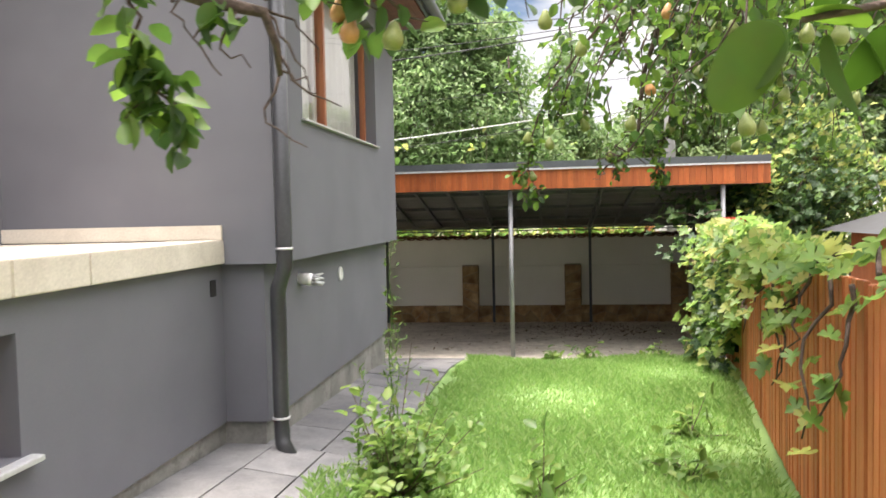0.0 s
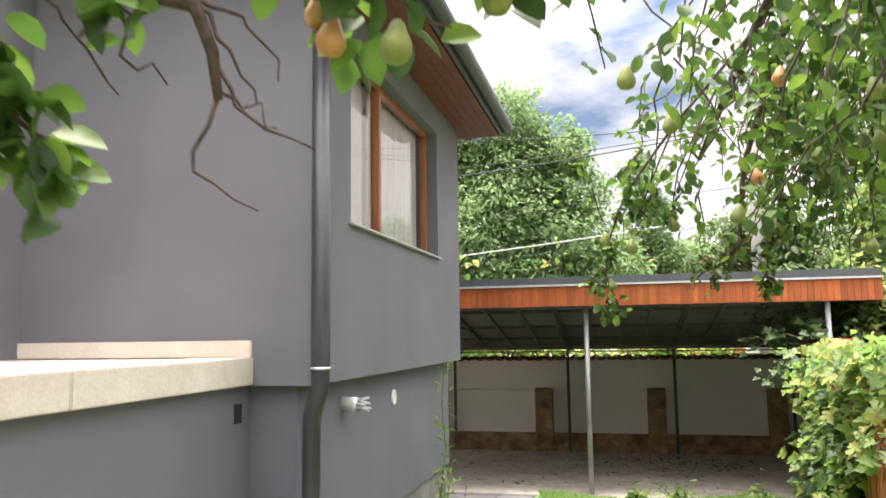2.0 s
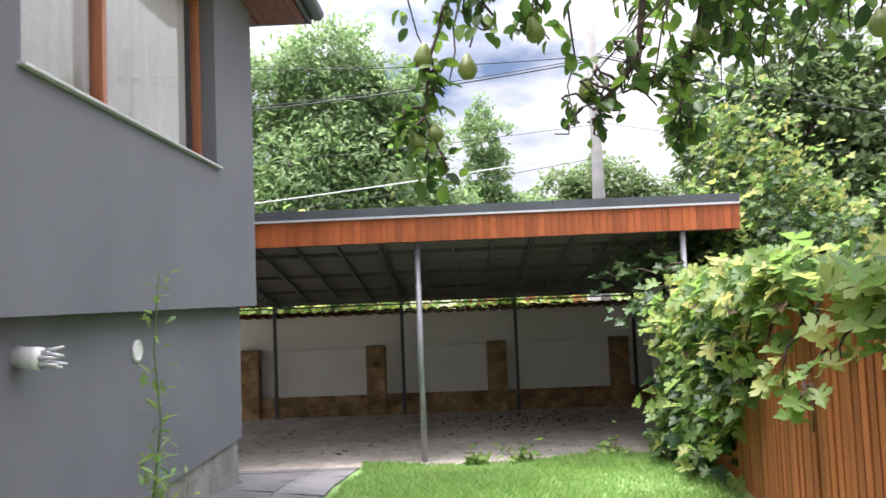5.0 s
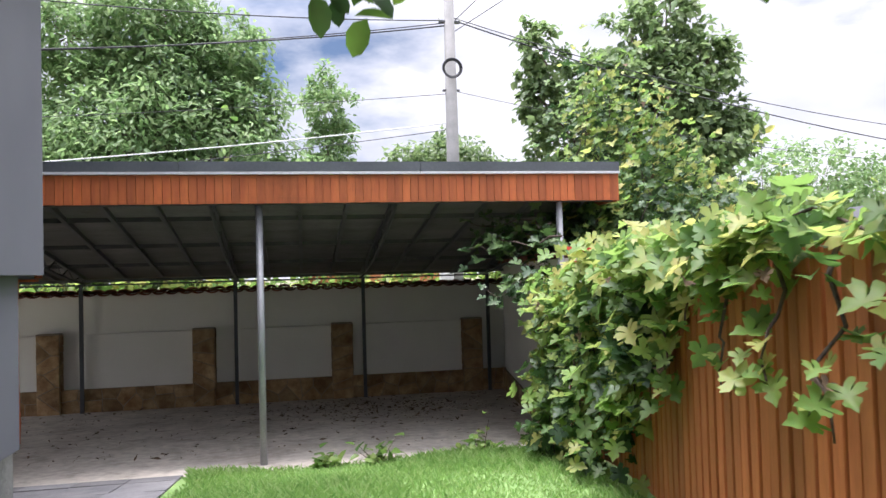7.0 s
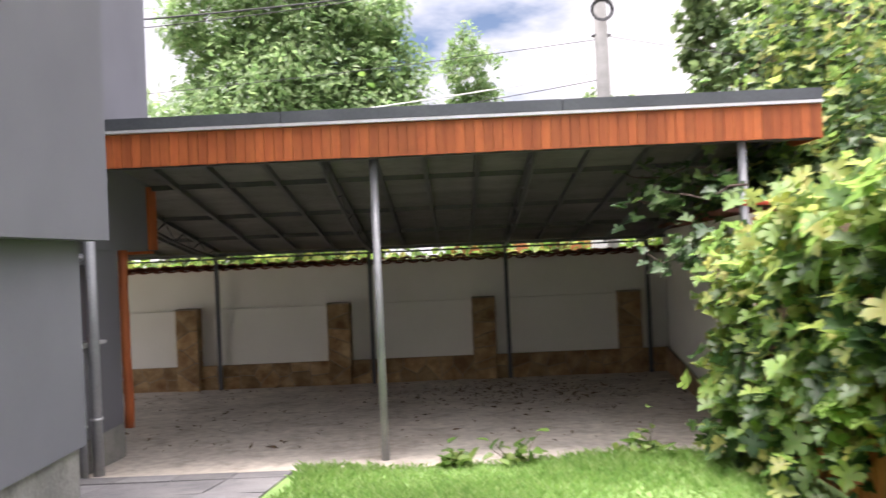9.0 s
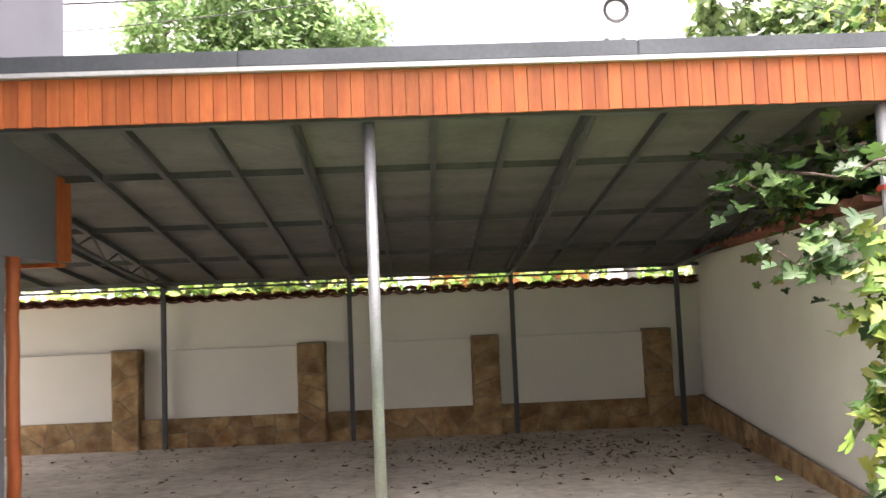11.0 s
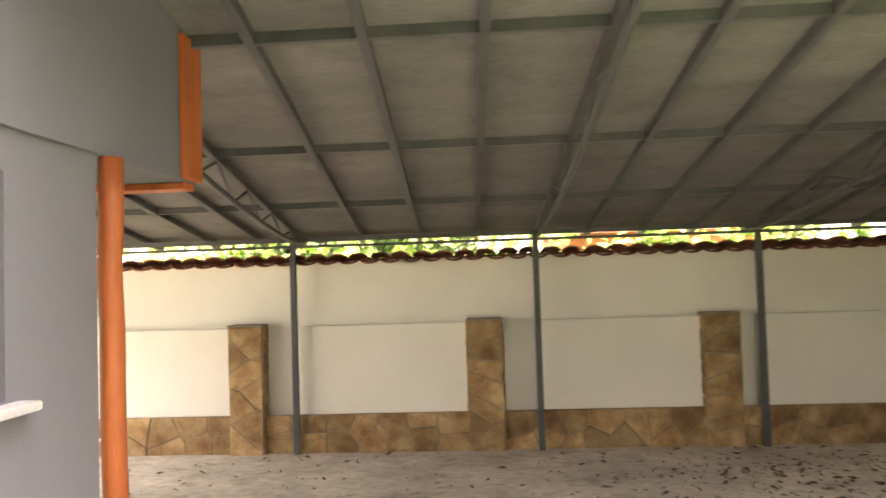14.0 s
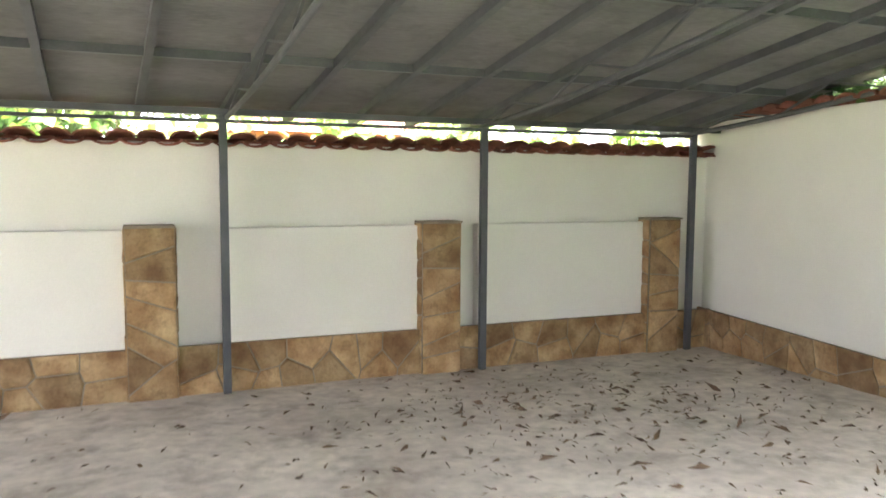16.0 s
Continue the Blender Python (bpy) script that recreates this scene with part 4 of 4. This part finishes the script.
part("roof", bm, M_TILE, nb)
for x in (1.2, 3.0):
    w = part("window", boxed(x, x + 0.5, 23.97, 24.02, 1.2, 2.2), M_FRAME, nb)
    part("pane", boxed(x + 0.05, x + 0.45, 23.955, 23.97, 1.25, 2.15), M_GLASS, w)
wb = thing("white_box", "small white meter box on the back wall coping", "meter box")
part("body", boxed(2.62, 2.86, 15.75, 15.9, 1.9, 2.15, bevel=0.01), M_PLASTIC, wb)
part("stand", boxed(2.70, 2.78, 15.8, 15.85, -0.05, 1.9), M_POLE, wb)
shed = thing("shed_roof", "dark pitched shed behind the fence", "shed")
part("walls", boxed(4.2, 7.5, 5.5, 9.2, 0, 2.05), M_FENCE, shed)
bm = bmesh.new()
vs = [bm.verts.new(p) for p in ((3.9, 5.2, 2.05), (7.8, 5.2, 2.05), (7.8, 9.5, 2.05), (3.9, 9.5, 2.05), (5.85, 5.2, 2.6), (5.85, 9.5, 2.6))]
for q in ((0, 4, 5, 3), (1, 2, 5, 4), (0, 1, 4), (2, 3, 5), (3, 2, 1, 0)):
    bm.faces.new([vs[k] for k in q])
part("roof", bm, M_CABLE, shed)

# ---- vine over the fence ----
vine = thing("grape_vine", "green and yellow grape vine climbing over the fence", "vine")
g = random.Random(70)
lit, dark, stems = Leaves(LOBED, 71), Leaves(LOBED, 72), bmesh.new()
SPOTS = []


def vine_run(a, b, n, spread, size, lv, out):
    pts = wander(a, b, 7, 0.045 * min(2.0, (Vector(b) - Vector(a)).length), g)
    tube(stems, pts, 0.011, 0.004, sides=5)
    for _ in range(n):
        t = g.random() * 6.999
        p = pts[int(t)].lerp(pts[int(t) + 1], t % 1)
        q = p + Vector((g.gauss(0, spread[0]), g.gauss(0, spread[1]), g.gauss(0, spread[2])))
        if q.z > ground_z(q.x, q.y) + 0.03:
            lv.add(q, size, out, 0.45)
            if g.random() < 0.12 and lv is lit:
                SPOTS.append(q)


OUT = (-0.9, -0.5, 0.25)
# ridge over the fence top, thick towards the carport
for y0, y1, zc, n, sp in ((2.6, 4.2, 2.12, 70, 0.05), (3.6, 5.4, 2.09, 170, 0.06), (4.8, 6.6, 2.04, 300, 0.075), (6.0, 7.8, 2.0, 400, 0.10), (7.2, 9.2, 1.80, 430, 0.12)):
    vine_run((fence_x(y0) - 0.05, y0, zc), (fence_x(y1) - 0.12, y1, zc), n, (sp * 1.3, sp, sp * 0.8), 0.12, lit, OUT)
# curtain hanging down towards the lawn; dark runs paint shaded depth into it
for i in range(24):
    y = 6.1 + i * 0.135
    dep = np.interp(y, (6.1, 6.5, 7.0, 9.2), (1.75, 1.35, 0.8, 0.45))
    x = fence_x(y) - np.interp(y, (6.1, 7.4, 8.2, 9.2), (0.05, 0.14, 0.24, 0.34))
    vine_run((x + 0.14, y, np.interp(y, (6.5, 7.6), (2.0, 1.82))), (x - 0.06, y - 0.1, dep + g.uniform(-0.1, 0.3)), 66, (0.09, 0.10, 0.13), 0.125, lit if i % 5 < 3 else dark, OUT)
# climbing the carport corner and beyond
for i in range(12):
    x, y = 2.72 + g.uniform(-0.2, 1.5), 9.0 + g.uniform(-0.3, 1.6)
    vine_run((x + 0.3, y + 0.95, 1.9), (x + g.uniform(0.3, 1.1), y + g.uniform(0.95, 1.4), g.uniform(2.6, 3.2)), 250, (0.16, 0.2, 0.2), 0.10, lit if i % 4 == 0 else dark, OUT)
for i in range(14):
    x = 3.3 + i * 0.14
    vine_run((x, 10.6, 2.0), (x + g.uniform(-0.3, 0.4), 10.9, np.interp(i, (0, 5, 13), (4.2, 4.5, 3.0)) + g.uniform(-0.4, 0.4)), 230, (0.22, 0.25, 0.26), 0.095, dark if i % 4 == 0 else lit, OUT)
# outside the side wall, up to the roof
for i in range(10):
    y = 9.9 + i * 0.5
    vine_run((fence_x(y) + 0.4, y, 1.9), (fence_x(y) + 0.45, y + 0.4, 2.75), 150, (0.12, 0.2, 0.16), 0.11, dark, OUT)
# tendrils under the carport's corner and loose shoots
for a, b in (((2.6, 9.3, 2.35), (1.65, 9.55, 2.22)), ((2.6, 9.6, 2.5), (1.9, 10.2, 2.55)), ((2.7, 9.9, 2.45), (2.1, 10.8, 2.35)), ((2.5, 9.2, 1.9), (1.75, 9.0, 1.86))):
    vine_run(a, b, 34, (0.07, 0.07, 0.08), 0.12, dark, OUT)
for i in range(9):
    y = 2.8 + i * 0.42
    vine_run((fence_x(y) - 0.06, y, 2.08), (fence_x(y) - 0.22, y - 0.15, g.uniform(1.45, 1.85)), 11, (0.04, 0.05, 0.06), 0.11, lit, OUT)
# loose growth over the near end of the fence
vine_run((fence_x(1.2) - 0.03, 1.2, 2.16), (fence_x(3.0) - 0.06, 3.0, 2.13), 65, (0.07, 0.1, 0.05), 0.10, lit, OUT)
for y, z in ((1.5, 1.65), (1.9, 1.45), (2.3, 1.75), (2.7, 1.5)):
    vine_run((fence_x(y) - 0.05, y, 2.1), (fence_x(y) - 0.2, y - 0.12, z), 9, (0.04, 0.06, 0.05), 0.1, lit, OUT)
tagged(part("stem", stems, M_TWIG, vine, "thin brown vine stems"), kind="stuff")
dry = Leaves(LOBED, 73)
for q in SPOTS[::9]:
    dry.add(q + Vector((-0.05, -0.04, -0.05)), 0.085, OUT, 1.2)
dry.done("dry_foliage", M_LITTER, vine, "dry brown curled vine leaves", "stuff")
lit.done("foliage", L_VINE, vine, "yellow-green vine leaves coloured light for sun", "stuff")
dark.done("shaded_foliage", L_VINE_D, vine, "vine leaves coloured dark for shade", "stuff")
leaf_meshes = []
for k in range(6):
    one = Leaves(LOBED, 300 + k)
    one.add((0, 0, 0), 0.125, OUT, 0.4)
    ob = one.done("leaf", L_VINE, vine)
    leaf_meshes.append(ob.data)
    ob.matrix_basis = Matrix.Translation(SPOTS[k])
for q in SPOTS[6:230]:
    shared("leaf", g.choice(leaf_meshes), vine, Matrix.Translation(q + Vector((-0.06, -0.05, 0.02))) @ Matrix.Rotation(g.uniform(-0.6, 0.6), 4, "Z"))

# ---- pear tree overhead ----
pear = thing("pear_tree", "old pear tree with drooping fruiting branches over the path", "tree")
g = random.Random(90)
wood = bmesh.new()
pl = Leaves(OVAL, 91)
TRUNK = Vector((1.25, -0.9, 0))
tube(wood, [(1.25, -0.9, 0.8), (1.28, -0.85, 1.6), (1.22, -0.7, 2.4), (1.1, -0.4, 3.3), (1.0, 0.0, 3.9)], 0.10, 0.05, sides=12)
PEARS = []


def branch(pts, r0, r1):
    tube(wood, pts, r0, r1, sides=7)


def spray(a, b, n, size, spread, bare=False, droop=0.7):
    """A twig with leaves along it."""
    pts = wander(a, b, 5, 0.018, g)
    tube(wood, pts, 0.006, 0.0022, sides=5)
    for _ in range(n):
        t = g.random() * 4.999
        p = pts[int(t)].lerp(pts[int(t) + 1], t % 1)
        pl.add(p + Vector((g.gauss(0, spread), g.gauss(0, spread), g.gauss(0, spread))), size, None, droop)


# left limb with its bare twigs
branch([(1.0, 0.0, 3.9), (0.4, 0.0, 3.75), (-0.2, 0.0, 3.5), (-0.66, 0.08, 3.2), (-0.65, 0.14, 2.92), (-0.52, 0.24, 2.885), (-0.41, 0.32, 2.87), (-0.39, 0.34, 2.80), (-0.39, 0.36, 2.73)], 0.035, 0.007)
for a, b, c in (((-0.39, 0.36, 2.78), (-0.34, 0.38, 2.70), (-0.26, 0.43, 2.66)), ((-0.39, 0.36, 2.74), (-0.43, 0.36, 2.62), (-0.34, 0.40, 2.56)), ((-0.39, 0.36, 2.76), (-0.36, 0.38, 2.72), (-0.31, 0.40, 2.69)),
                ((-0.46, 0.28, 2.87), (-0.50, 0.27, 2.78), (-0.44, 0.30, 2.74)), ((-0.5, 0.26, 2.88), (-0.55, 0.24, 2.80), (-0.50, 0.27, 2.72)), ((-0.41, 0.32, 2.88), (-0.35, 0.36, 2.86), (-0.30, 0.38, 2.76)),
                ((-0.41, 0.32, 2.9), (-0.33, 0.38, 2.93), (-0.2, 0.46, 2.90)), ((-0.56, 0.2, 2.9), (-0.58, 0.2, 2.85), (-0.55, 0.24, 2.8)), ((-0.41, 0.32, 2.87), (-0.36, 0.34, 2.80), (-0.33, 0.37, 2.72))):
    p = wander(a, b, 3, 0.008, g)[:-1] + wander(b, c, 3, 0.008, g)
    tube(wood, p, 0.0042, 0.0016, sides=5)
for a, b, n in (((-0.65, 0.14, 2.92), (-0.64, 0.2, 2.72), 26), ((-0.64, 0.2, 2.74), (-0.60, 0.26, 2.56), 38), ((-0.64, 0.2, 2.74), (-0.70, 0.2, 2.62), 32), ((-0.66, 0.1, 3.05), (-0.75, 0.1, 2.95), 18), ((-0.52, 0.24, 2.88), (-0.45, 0.27, 2.85), 12), ((-0.64, 0.12, 3.0), (-0.5, 0.18, 3.02), 22), ((-0.5, 0.2, 3.1), (-0.3, 0.35, 3.06), 24), ((-0.4, 0.3, 2.98), (-0.2, 0.4, 3.0), 24)):
    spray(a, b, n, 0.072, 0.022)
# middle limb with fruit
branch([(1.0, 0.0, 3.9), (0.5, 0.3, 3.55), (0.15, 0.45, 3.25), (-0.15, 0.5, 3.02), (-0.33, 0.42, 2.93)], 0.03, 0.007)
for i in range(20):
    t = i / 20
    s = Vector((0.35, 0.4, 3.35)).lerp(Vector((-0.33, 0.42, 2.98)), t)
    e = s + Vector((g.uniform(-0.15, 0.25), g.uniform(0.0, 0.25), g.uniform(-0.20, 0.05)))
    spray(s, e, 13, 0.085, 0.03)
PEARS += [((-0.13, 0.45, 2.825), 0.028, 0), ((-0.24, 0.45, 2.845), 0.026, 1), ((-0.27, 0.47, 2.90), 0.024, 1), ((0.02, 0.55, 2.93), 0.027, 0)]
# large near leaves beside the lens
branch([(1.22, -0.7, 2.5), (0.95, -0.65, 2.66), (0.62, -0.66, 2.585), (0.47, -0.68, 2.56)], 0.012, 0.003)
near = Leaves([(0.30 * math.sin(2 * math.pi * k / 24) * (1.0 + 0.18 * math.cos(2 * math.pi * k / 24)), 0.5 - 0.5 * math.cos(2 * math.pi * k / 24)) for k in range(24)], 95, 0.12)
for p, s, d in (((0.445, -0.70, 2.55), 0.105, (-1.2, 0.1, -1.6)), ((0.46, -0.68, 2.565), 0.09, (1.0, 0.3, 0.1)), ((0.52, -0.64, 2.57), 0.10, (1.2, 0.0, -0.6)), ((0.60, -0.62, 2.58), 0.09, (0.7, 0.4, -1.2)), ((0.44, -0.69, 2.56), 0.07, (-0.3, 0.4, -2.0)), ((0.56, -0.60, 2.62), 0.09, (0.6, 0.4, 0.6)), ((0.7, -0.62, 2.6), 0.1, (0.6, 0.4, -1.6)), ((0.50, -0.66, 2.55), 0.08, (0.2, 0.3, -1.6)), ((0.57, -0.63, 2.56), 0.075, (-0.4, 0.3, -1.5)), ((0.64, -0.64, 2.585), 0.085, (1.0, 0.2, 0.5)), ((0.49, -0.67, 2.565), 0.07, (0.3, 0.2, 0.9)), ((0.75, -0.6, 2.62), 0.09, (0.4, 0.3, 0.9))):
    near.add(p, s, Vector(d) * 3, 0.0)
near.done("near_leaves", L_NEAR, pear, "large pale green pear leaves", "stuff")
# right crown over the lawn
branch([(1.0, 0.0, 3.9), (1.1, 1.2, 4.1), (1.0, 2.4, 4.0), (0.85, 3.4, 3.75), (0.7, 4.1, 3.4)], 0.05, 0.015)
branch([(1.1, 1.2, 4.1), (1.7, 2.2, 4.0), (1.9, 3.3, 3.7), (1.6, 4.2, 3.4)], 0.035, 0.01)
for i in range(290):
    t = g.random()
    s = Vector((0.85 + g.gauss(0.4, 0.45), 1.1 + 3.0 * t, 3.85 - 0.3 * t + g.gauss(0, 0.2)))
    e = s + Vector((g.gauss(0, 0.2), g.gauss(0.05, 0.2), -g.uniform(0.15, 0.75)))
    if e.x < -0.05 or e.z < 2.62:
        continue
    spray(s, e, 17, 0.07, 0.035)
    if g.random() < 0.14:
        PEARS.append((tuple(e + Vector((0, 0, -0.03))), 0.03, 1 if g.random() < 0.15 else 0))
# hanging shoots with pears
SHOOTS = (
    ([(0.85, 3.0, 3.75), (0.5, 3.25, 3.4), (0.25, 3.45, 3.1), (0.15, 3.5, 2.85), (0.13, 3.5, 2.66), (0.19, 3.47, 2.5)], 0.009, 12),
    ([(0.5, 3.25, 3.4), (0.36, 3.42, 3.1), (0.28, 3.5, 2.88)], 0.006, 9),
    ([(1.0, 3.0, 3.8), (0.84, 3.4, 3.2), (0.82, 3.48, 2.92), (0.81, 3.5, 2.82), (0.75, 3.5, 2.74), (0.70, 3.5, 2.70), (0.61, 3.48, 2.66)], 0.016, 2),
    ([(1.0, 3.2, 3.6), (1.03, 3.45, 3.1), (1.0, 3.5, 2.9), (0.95, 3.52, 2.74), (0.94, 3.54, 2.60)], 0.009, 13),
    ([(0.7, 3.2, 3.55), (0.52, 3.45, 3.2), (0.48, 3.5, 2.98)], 0.006, 9),
)
for pts, r, n in SHOOTS:
    branch(pts, r, 0.003)
    for a, b in zip(pts[1:], pts[2:]):
        for _ in range(3):
            s = Vector(a).lerp(Vector(b), g.random())
            spray(s, s + Vector((g.gauss(0, 0.05), g.gauss(0, 0.05), -0.08)), n, 0.058, 0.018)
# gnarled spurs on the thick shoot
for a, b in (((0.81, 3.5, 2.82), (0.74, 3.48, 2.86)), ((0.75, 3.5, 2.74), (0.68, 3.5, 2.80)), ((0.72, 3.5, 2.72), (0.64, 3.46, 2.75)), ((0.70, 3.5, 2.70), (0.66, 3.52, 2.63)), ((0.66, 3.5, 2.68), (0.58, 3.5, 2.71)), ((0.8, 3.5, 2.8), (0.86, 3.5, 2.76))):
    tube(wood, wander(a, b, 3, 0.008, g), 0.007, 0.003, sides=5)
    spray(b, Vector(b) + Vector((0.02, 0, -0.03)), 4, 0.04, 0.012)
PEARS += [((0.13, 3.49, 2.85), 0.03, 0), ((0.27, 3.49, 2.81), 0.032, 0), ((0.10, 3.48, 2.58), 0.028, 0), ((0.16, 3.5, 2.61), 0.026, 0), ((0.49, 3.5, 2.92), 0.032, 0), ((1.01, 3.5, 2.88), 0.033, 0)]
part("limb", wood, M_TWIG, pear, "dark gnarled trunk, limbs and bare twigs")
pl.done("foliage", L_PEAR, pear, "oval green pear leaves", "stuff")
for p, r, ripe in PEARS:
    prof = [(0.15 * r, -1.05 * r), (0.7 * r, -0.9 * r), (1.0 * r, -0.3 * r), (0.95 * r, 0.2 * r), (0.6 * r, 0.9 * r), (0.38 * r, 1.4 * r), (0.1 * r, 1.6 * r)]
    f = part("fruit", lathe(bmesh.new(), prof, Matrix.Translation(p) @ Euler((g.uniform(-0.3, 0.3), g.uniform(-0.3, 0.3), 0)).to_matrix().to_4x4(), 12), M_PEAR_RED if ripe else M_PEAR, pear, "ripening pear" if ripe else "green pear")

# ---- weeds and grass ----
bush("weed_bush", (-0.62, 2.75, 0.85), (0.32, 0.55, 0.55), 900, 0.07, BLUNT, L_WEED, 81, "leafy green weeds on the lawn edge", "weed")
bush("weed_bush", (-0.75, 3.3, 0.8), (0.25, 0.4, 0.5), 380, 0.05, NARROW, L_WEED, 82, "wispy weeds beside the paving", "weed")
for x, y, s, k in ((0.9, 2.3, 0.22, 83), (0.2, 3.0, 0.2, 84), (1.3, 4.5, 0.2, 85), (0.75, 9.1, 0.2, 86), (0.3, 9.2, 0.12, 87), (1.7, 9.1, 0.2, 88), (1.1, 3.4, 0.18, 89)):
    bush("weed_clump", (x, y, ground_z(x, y)), (s, s, s * 1.2), 45, 0.11, BLUNT, L_WEED, k, "broad-leaved weed growing in the lawn", "weed")
for x, y, h, k in ((-0.84, 3.70, 1.52, 1), (-0.76, 3.5, 0.95, 2), (-0.9, 3.9, 0.8, 3), (-0.98, 3.3, 0.7, 4)):
    g = random.Random(200 + k)
    st = thing("tall_weed", "tall thin flowering weed with small pale leaves", "weed")
    gz = ground_z(x, y)
    pts = wander((x, y, gz), (x + 0.03, y, gz + h), 6, 0.015, g)
    bm = tube(bmesh.new(), pts, 0.006, 0.002, sides=5)
    lv = Leaves(NARROW, 210 + k)
    for i in range(int(h * 85)):
        t = g.random() * 5.999
        p = pts[int(t)].lerp(pts[int(t) + 1], t % 1)
        lv.add(p + Vector((g.gauss(0, 0.025), g.gauss(0, 0.025), 0)), 0.06, (0, 0, 0.6), 0.0)
    part("stem", bm, L_WEED, st)
    lv.done("leaves", L_WEED, st, "", "stuff")

rg = np.random.default_rng(7)
N = 70000
gx = rg.uniform(-1.25, 2.7, N)
gy = -1.5 + 10.85 * rg.random(N) ** 0.9
keep = gx < 3.55 + (gy - 15.25) * 0.163
edge = np.interp(gy, (3, 3.85, 5.4, 9.2), (-1.2, -1.0, -0.8, -0.86)) + 0.05 * np.sin(gy * 3.1) + 0.03 * np.sin(gy * 7.7)
keep &= gx > edge
gx, gy = gx[keep], gy[keep]
N = len(gx)
gz = np.array([ground_z(a, b) for a, b in zip(gx, gy)])
hh = rg.uniform(0.035, 0.085, N) * (1 + 0.5 * np.sin(gx * 2.3 + 1) * np.sin(gy * 1.9))
an, tilt, wd = rg.uniform(0, 6.283, N), rg.uniform(0.2, 1.0, N), rg.uniform(0.004, 0.008, N)
dx, dy = np.cos(an), np.sin(an)
V = np.empty((N, 4, 3))
base = np.stack([gx, gy, gz - 0.005], 1)
V[:, 0] = base + np.stack([-dy * wd, dx * wd, 0 * wd], 1)
V[:, 1] = base + np.stack([dy * wd, -dx * wd, 0 * wd], 1)
V[:, 2] = base + np.stack([dx * hh * tilt * 0.35 + dy * wd * 0.7, dy * hh * tilt * 0.35 - dx * wd * 0.7, hh * 0.65], 1)
V[:, 3] = base + np.stack([dx * hh * tilt, dy * hh * tilt, hh], 1)
ii = np.arange(N)[:, None] * 4
F = np.concatenate([ii + [0, 1, 2], ii + [0, 2, 3]], 0)
tagged(mesh_part("grass", V.reshape(-1, 3).tolist(), F.tolist(), L_GRASS), "short bright green lawn grass", "grass", kind="stuff")

# leaf litter and twigs on the carport floor
lit = Leaves(NARROW, 401)
g = random.Random(402)
for i in range(1100):
    if g.random() < 0.6:
        x, y = g.gauss(1.2, 0.9), g.gauss(13.4, 0.8)
    else:
        x, y = g.uniform(-5, 3.2), g.uniform(10, 14.9)
    if x > fence_x(y) - 0.1 or y > 15.0 or y < 9.6:
        continue
    lit.add((x, y, ground_z(x, y) + 0.018), g.uniform(0.03, 0.07) * (1.9 if g.random() < 0.18 else 1.0), (g.gauss(0, 3), g.gauss(0, 3), 0), 0.0)
lit.done("leaf_litter", M_LITTER, None, "", "stuff")
tagged(bpy.data.objects["leaf_litter"], "dry brown leaves and twigs scattered on the floor", "leaf litter")

# ---- paving pieces, last ----
paving = tagged(new("pavement"), "grey slate paving strip along the house wall", "pavement", kind="structure")
bm = boxed(-0.5, 0.5, -0.5, 0.5, -0.03, 0.0)
SLABM = bpy.data.meshes.new("paving_slab")
bm.to_mesh(SLABM)
bm.free()
SLABM.materials.append(M_SLATE)
rng = random.Random(17)


def lay(x0, x1, y0, y1):
    za, zb = ground_z(x0, (y0 + y1) / 2), ground_z(x1, (y0 + y1) / 2)
    yc0, yc1 = ground_z((x0 + x1) / 2, y0), ground_z((x0 + x1) / 2, y1)
    m = Matrix.Translation(((x0 + x1) / 2, (y0 + y1) / 2, (za + zb) / 2 + 0.022 + rng.uniform(-0.002, 0.002)))
    m = m @ Euler((math.atan2(yc1 - yc0, y1 - y0), -math.atan2(zb - za, x1 - x0), 0)).to_matrix().to_4x4()
    shared("paving_slab", SLABM, paving, m @ Matrix.Diagonal((x1 - x0 - 0.008, y1 - y0 - 0.008, 1, 1)))


y = -3.0
while y < 9.25:
    y1 = min(y + 0.6, 9.29)
    xa = -1.72 if y > 3.5 else -2.0
    if y > 7.5:
        xa = -2.62
    cols = max(2, round((-0.93 - xa) / 0.42))
    for i in range(cols):
        lay(xa + i * (-0.93 - xa) / cols, xa + (i + 1) * (-0.93 - xa) / cols, y, y1)
    y = y1
